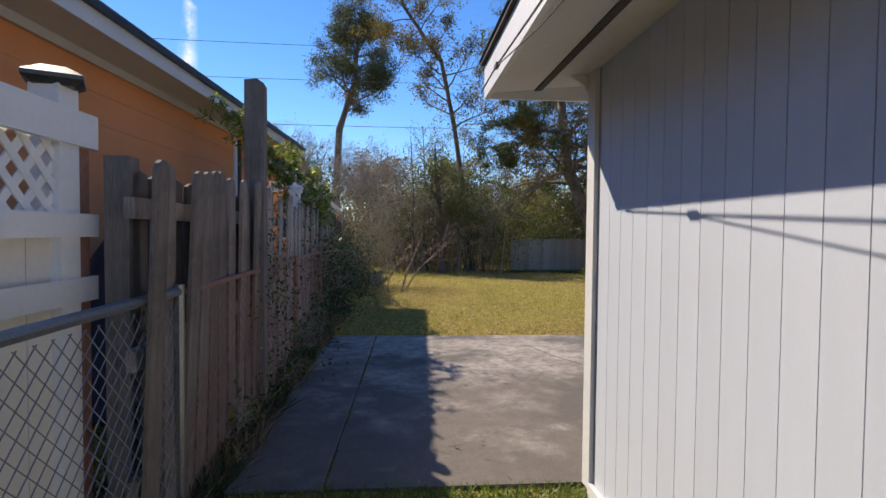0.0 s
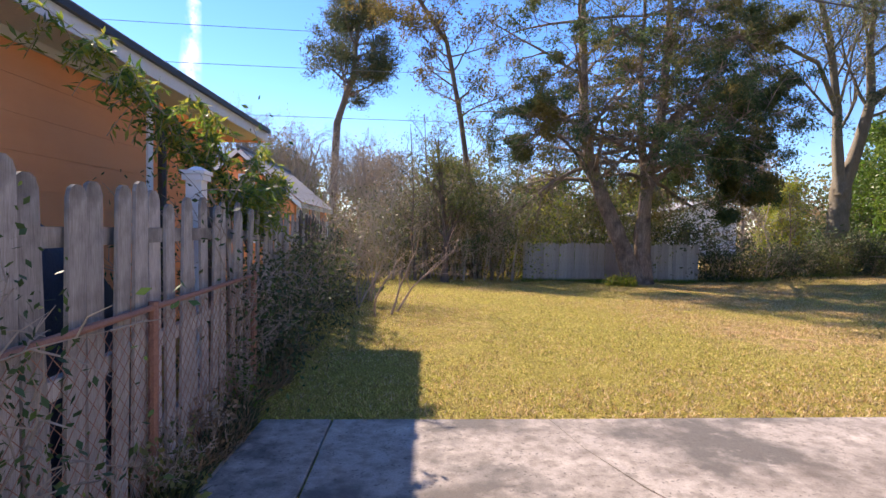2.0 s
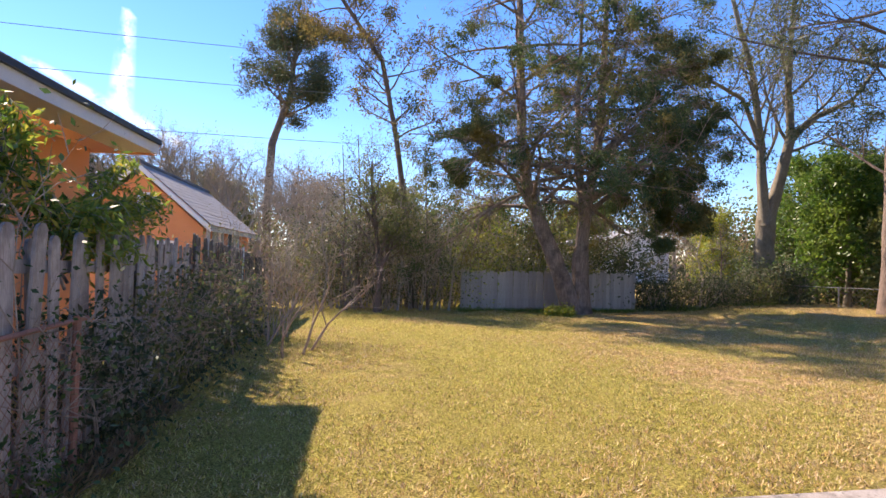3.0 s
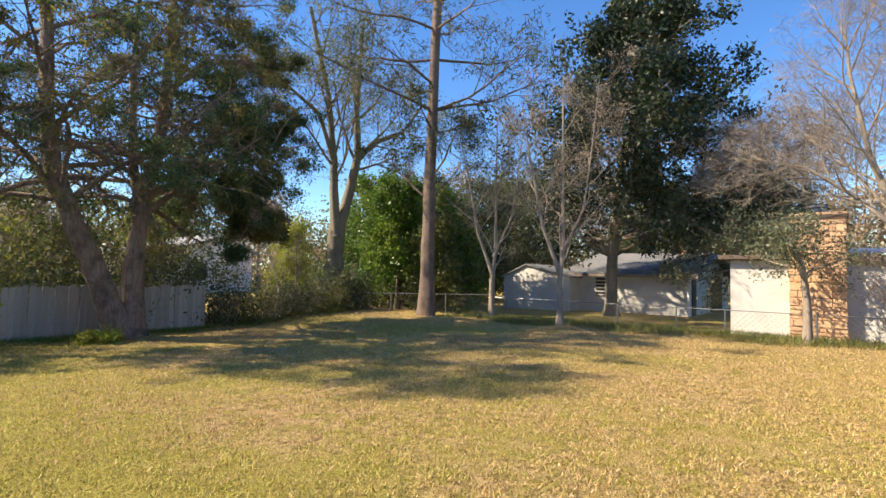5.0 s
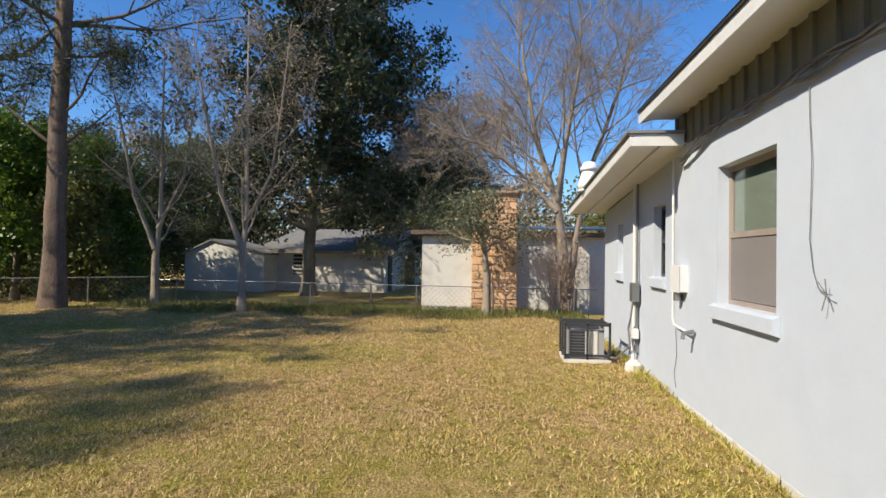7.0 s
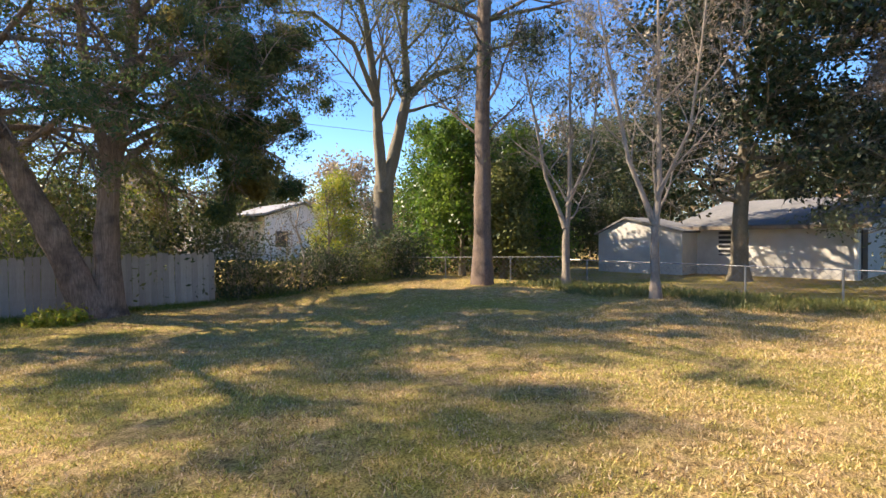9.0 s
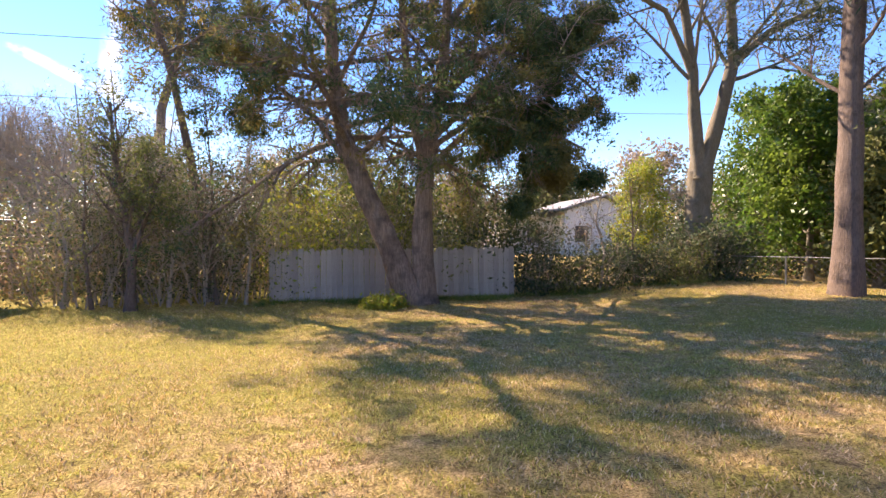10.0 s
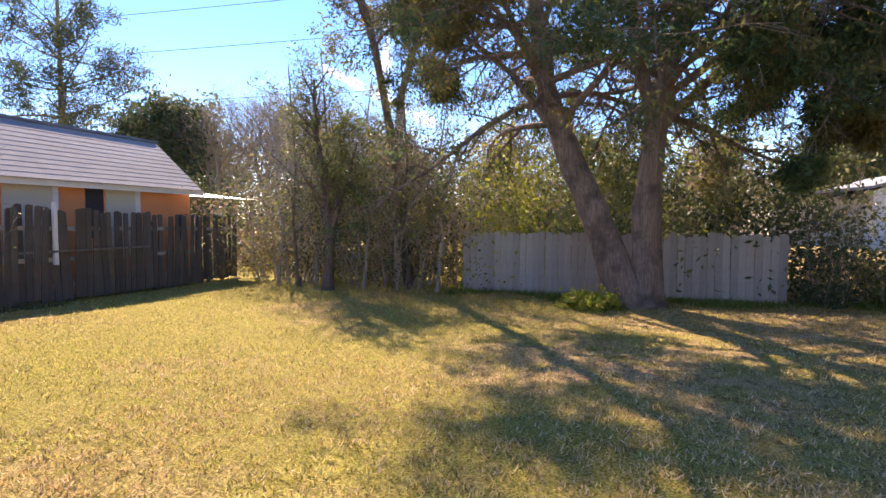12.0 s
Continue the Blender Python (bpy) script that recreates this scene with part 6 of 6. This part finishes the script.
def build_grass():
    """Blades of short lawn grass, denser where the path passes."""
    rng = np.random.default_rng(300)

    def patch(name, n, box, mat, length, width, keep, lab):
        x, y = rng.uniform(box[0], box[1], n), rng.uniform(box[2], box[3], n)
        ok = np.array([keep(a, b) for a, b in zip(x, y)])
        x, y = x[ok], y[ok]
        n = len(x)
        z = np.array([gz(a, b) for a, b in zip(x, y)]) - 0.012
        base = np.stack([x, y, z], 1)
        up = np.stack([rng.normal(size=n) * 0.85, rng.normal(size=n) * 0.85, np.ones(n)], 1)
        up /= np.linalg.norm(up, axis=1, keepdims=True)
        a = rng.uniform(0, 6.283, n)
        side = np.stack([np.cos(a), np.sin(a), np.zeros(n)], 1) * width
        s = rng.uniform(0.5, 1.3, (n, 1)) * length
        bend = np.stack([np.cos(a + 1.57), np.sin(a + 1.57), np.zeros(n)], 1) * s * rng.uniform(-0.5, 0.5, (n, 1))
        q = np.stack([base - side, base + side, base + up * s * 0.6 + side * 0.6 + bend * 0.4, base + up * s + bend], 1)
        ob = new(name, quads_mesh(name, q, mat))
        tagged(ob, lab, "grass", "", "stuff")

    def lawn(x, y):
        if y < 6.6 and x < 6.35 and y > 2.6:
            return False
        return y > 3.45 and x > -0.1 - 0.05 * max(y - 6, 0) and not (11.7 < x < 16.3 and y < 3.45)
    def green_side(x, y):
        p = 0.70 + 0.5 * noise.noise(Vector((x * 5.5, y * 5.5, 2))) - 0.5 * smooth(3.0, 10.0, x) + 0.9 * noise.noise(Vector((x * 0.38, y * 0.38, 1))) + 0.35 * noise.noise(Vector((x * 1.3, y * 1.3, 4)))
        return rng.uniform() < p

    def near(x, y):
        return rng.uniform() > smooth(11.5, 16.5, y)

    def tuft(x, y):
        return noise.noise(Vector((x * 6.5, y * 6.5, 7))) + 0.6 * noise.noise(Vector((x * 15, y * 15, 9))) > rng.uniform(-0.5, 0.15)

    straw, lush = "short straw coloured lawn grass", "short yellow green lawn grass"
    patch("lawn_grass", 560000, (-0.3, 15, 3.4, 16.5), BLADE, 0.038, 0.0052, lambda x, y: lawn(x, y) and tuft(x, y) and near(x, y) and not green_side(x, y), straw)
    patch("lawn_grass", 560000, (-0.3, 15, 3.4, 16.5), MIXBLADE, 0.038, 0.0052, lambda x, y: lawn(x, y) and tuft(x, y) and near(x, y) and green_side(x, y), lush)
    patch("lawn_grass", 150000, (-0.9, 21, 11.5, 22), BLADE, 0.048, 0.006, lambda x, y: lawn(x, y) and tuft(x, y) and not near(x, y) and not green_side(x, y), straw)
    patch("lawn_grass", 150000, (-0.9, 21, 11.5, 22), MIXBLADE, 0.048, 0.006, lambda x, y: lawn(x, y) and tuft(x, y) and not near(x, y) and green_side(x, y), lush)
    patch("lawn_grass", 60000, (14.5, 21.5, 3.4, 12.5), BLADE, 0.048, 0.006, lambda x, y: lawn(x, y), straw)
    patch("edge_grass", 9000, (0.0, 2.0, 1.6, 2.72), GREENBLADE, 0.06, 0.004, lambda x, y: y > 2.45 - 0.1 * x, "green grass at the near edge of the patio")
    patch("edge_grass", 5200, (6.35, 11.75, 3.44, 3.60), MIXBLADE, 0.085, 0.0045, lambda x, y: y < 3.5 + 0.1 * noise.noise(Vector((x * 2.3, 0, 5))), "longer grass left along the foot of the house wall")
    patch("edge_grass", 2600, (11.8, 16.1, 3.40, 3.70), MIXBLADE, 0.12, 0.005, lambda x, y: y < 3.52 + 0.2 * noise.noise(Vector((x * 1.9, 0, 8))), "longer grass left along the foot of the wing wall")
    patch("tall_weeds", 16000, (18.0, 21.4, 3.2, 17.0), L_OLIVE, 0.22, 0.006, lambda x, y: x > 19.0 + 0.5 * math.sin(y * 1.7), "tall straw coloured weeds along the chain link")
    patch("tall_weeds", 9000, (5.5, 19.5, 20.9, 22.0), GREENBLADE, 0.14, 0.006, lambda x, y: y > 21.2 + 0.4 * math.sin(x * 2.1), "green weeds along the back fence")
    patch("tall_weeds", 5000, (0.03, 0.30, 2.2, 6.8), L_DARK, 0.15, 0.010, lambda x, y: x < 0.16 + 0.07 * math.sin(y * 5.1), "dark leafy weeds between the fence and the patio")
    patch("dry_weeds", 5000, (0.02, 0.30, 2.2, 9.0), L_DRY, 0.16, 0.004, lambda x, y: x < 0.2 + 0.06 * math.sin(y * 4.3), "dry straw weeds along the fence foot")
    patch("tall_weeds", 12000, (-0.4, 0.45, 2.0, 17.0), L_DARK, 0.14, 0.007, lambda x, y: x < 0.2 - 0.05 * max(y - 6.5, 0), "dark weeds at the foot of the picket fence")


def build_far_woods():
    """The woods all round beyond the lots: single trees in front, and one mass of far crowns behind them."""
    rng = np.random.default_rng(400)
    for k in range(16):
        a = -0.75 + k * 0.19
        d = rng.uniform(50, 62)
        x, y = 8 + d * math.sin(a), 12 + d * math.cos(a)
        h = rng.uniform(9.5, 14)
        tree("far_tree", ("far tree with olive winter foliage", "far leafless brown tree")[k % 2], "tree", (x, y, -0.4), 420 + k, TWIG,
             [([(0, 0, 0), (0, 0, h * 0.4), (0, 0, h * 0.8)], 0.25, 0.08)], [(0, 0.15, 0.98, 16, h * 0.42, 52, 0.4)], LEAFY3,
             ((L_OLIVE, L_TAN)[k % 2], 2 + (k % 2 == 0) * 2, 0.5, 0.42, 0.22, 0.0, 1.0), "far woods")
    for name, lab, mat, d0, d1, top, n, size in (("far_woods", "distant belt of olive winter woods", L_OLIVE, 62, 80, 11.5, 420, 0.55), ("far_woods", "distant belt of brown leafless woods", L_DRY, 58, 76, 9.0, 330, 0.5), ("far_woods", "distant dark evergreen undergrowth", L_DARK, 48, 60, 3.6, 330, 0.4)):
        pts = []
        for k in range(n):
            a, d = rng.uniform(-2.0, 2.4), rng.uniform(d0, d1)
            c = np.array([8 + d * math.sin(a), 12 + d * math.cos(a), 0])
            h = top * rng.uniform(0.55, 1.15)
            m = 130
            q = rng.normal(size=(m, 3)) * np.array([1.7, 1.7, 0.0]) + c
            q[:, 2] = h * rng.beta(1.6, 1.5, m) - 0.4
            pts.append(q)
        tagged(new(name, leaf_mesh(name, rng, np.concatenate(pts), size, size * 0.6, mat)), lab, "woods", "", "stuff")
    # undergrowth just beyond the back line
    for name, lab, mat, x0, x1, y0, y1, top, n in (("undergrowth", "tangled undergrowth beyond the thicket", L_DRY, -6, 6.5, 24.5, 29, 2.6, 90), ("undergrowth", "olive undergrowth beyond the back fence", L_OLIVE, 5, 12.5, 26, 31, 2.8, 90), ("undergrowth", "dark undergrowth behind the far chain link", L_DARK, 21, 36, 23.5, 30, 4.6, 170), ("undergrowth", "brown winter scrub far behind the hedge", L_DRY, 2, 16, 36, 42, 4.5, 110)):
        pts = []
        for k in range(n):
            c = np.array([rng.uniform(x0, x1), rng.uniform(y0, y1), 0])
            q = rng.normal(size=(150, 3)) * np.array([0.7, 0.7, 0.0]) + c
            q[:, 2] = top * rng.uniform(0.5, 1.2) * rng.beta(1.3, 1.7, 150) - 0.35
            pts.append(q)
        tagged(new(name, leaf_mesh(name, rng, np.concatenate(pts), 0.16, 0.08, mat)), lab, "undergrowth", "", "stuff")


build_cedar()
build_back_trees()
build_left_trees()
build_shrubs()
build_far_woods()
build_grass()


# ---- overhead ----
def build_wires():
    for k, (x0, y0, z0, x1, y1, z1) in enumerate(((-40, 30.0, 12.2, 45, 47.0, 18.2), (-40, 30.0, 10.2, 45, 47.0, 15.4), (-40, 31.0, 8.0, 45, 47.0, 11.4))):
        pts = []
        for i in range(25):
            f = i / 24
            pts.append((x0 + (x1 - x0) * f, y0 + (y1 - y0) * f, z0 + (z1 - z0) * f - 0.8 * 4 * f * (1 - f)))
        solid("power_line", MB().tube(pts, 0.018, 5), WIRE, "dark power line strung high across the sky", "power line", group="power lines")


build_wires()


def build_contrail():
    """Two thin old vapour trails, far off over the neighbour's roof."""
    m, t, out = nodes_of("vapour_trail")
    tc = t.nodes.new("ShaderNodeTexCoord").outputs["Object"]
    n = noise_node(t, tc, 0.10, 5.0, 0.6)
    e = t.nodes.new("ShaderNodeEmission")
    e.inputs[0].default_value, e.inputs[1].default_value = (0.92, 0.96, 1.0, 1), 0.9
    tr = t.nodes.new("ShaderNodeBsdfTransparent")
    at = t.nodes.new("ShaderNodeAttribute")
    at.attribute_name = "edge"
    mul = t.nodes.new("ShaderNodeMath")
    mul.operation = "MULTIPLY"
    link(t, ramp(t, n, [(0.35, (0, 0, 0)), (0.62, (0.95, 0.95, 0.95))]), mul.inputs[0])
    link(t, at.outputs["Fac"], mul.inputs[1])
    mx = t.nodes.new("ShaderNodeMixShader")
    link(t, mul.outputs[0], mx.inputs[0])
    link(t, tr.outputs[0], mx.inputs[1])
    link(t, e.outputs[0], mx.inputs[2])
    link(t, mx.outputs[0], out.inputs[0])
    for a, b, w in (((-100, 265, 112), (-106, 273, 66), 5.5), ((-136, 250, 82), (-78, 284, 52), 4.0)):
        A, B = Vector(a), Vector(b)
        side = (B - A).cross(Vector((A.x, A.y, 0))).normalized() * w
        mb, edge, n = MB(), [], 14
        for i in range(n + 1):
            p = A.lerp(B, i / n)
            for k in (-1, 0, 1):
                mb.v.append(tuple(p + side * k * (0.6 + 0.6 * i / n)))
                edge.append(0.0 if k or i in (0, n) else 1.0)
        for i in range(n):
            for k in (0, 1):
                mb.f.append((i * 3 + k, i * 3 + k + 1, i * 3 + k + 4, i * 3 + k + 3))
        me = mb.mesh("vapour_trail", m)
        at2 = me.attributes.new("edge", "FLOAT", "POINT")
        at2.data.foreach_set("value", edge)
        tagged(new("backdrop_vapour_trail", me), "thin white vapour trail in the blue sky", "cloud", "", "structure")


build_contrail()
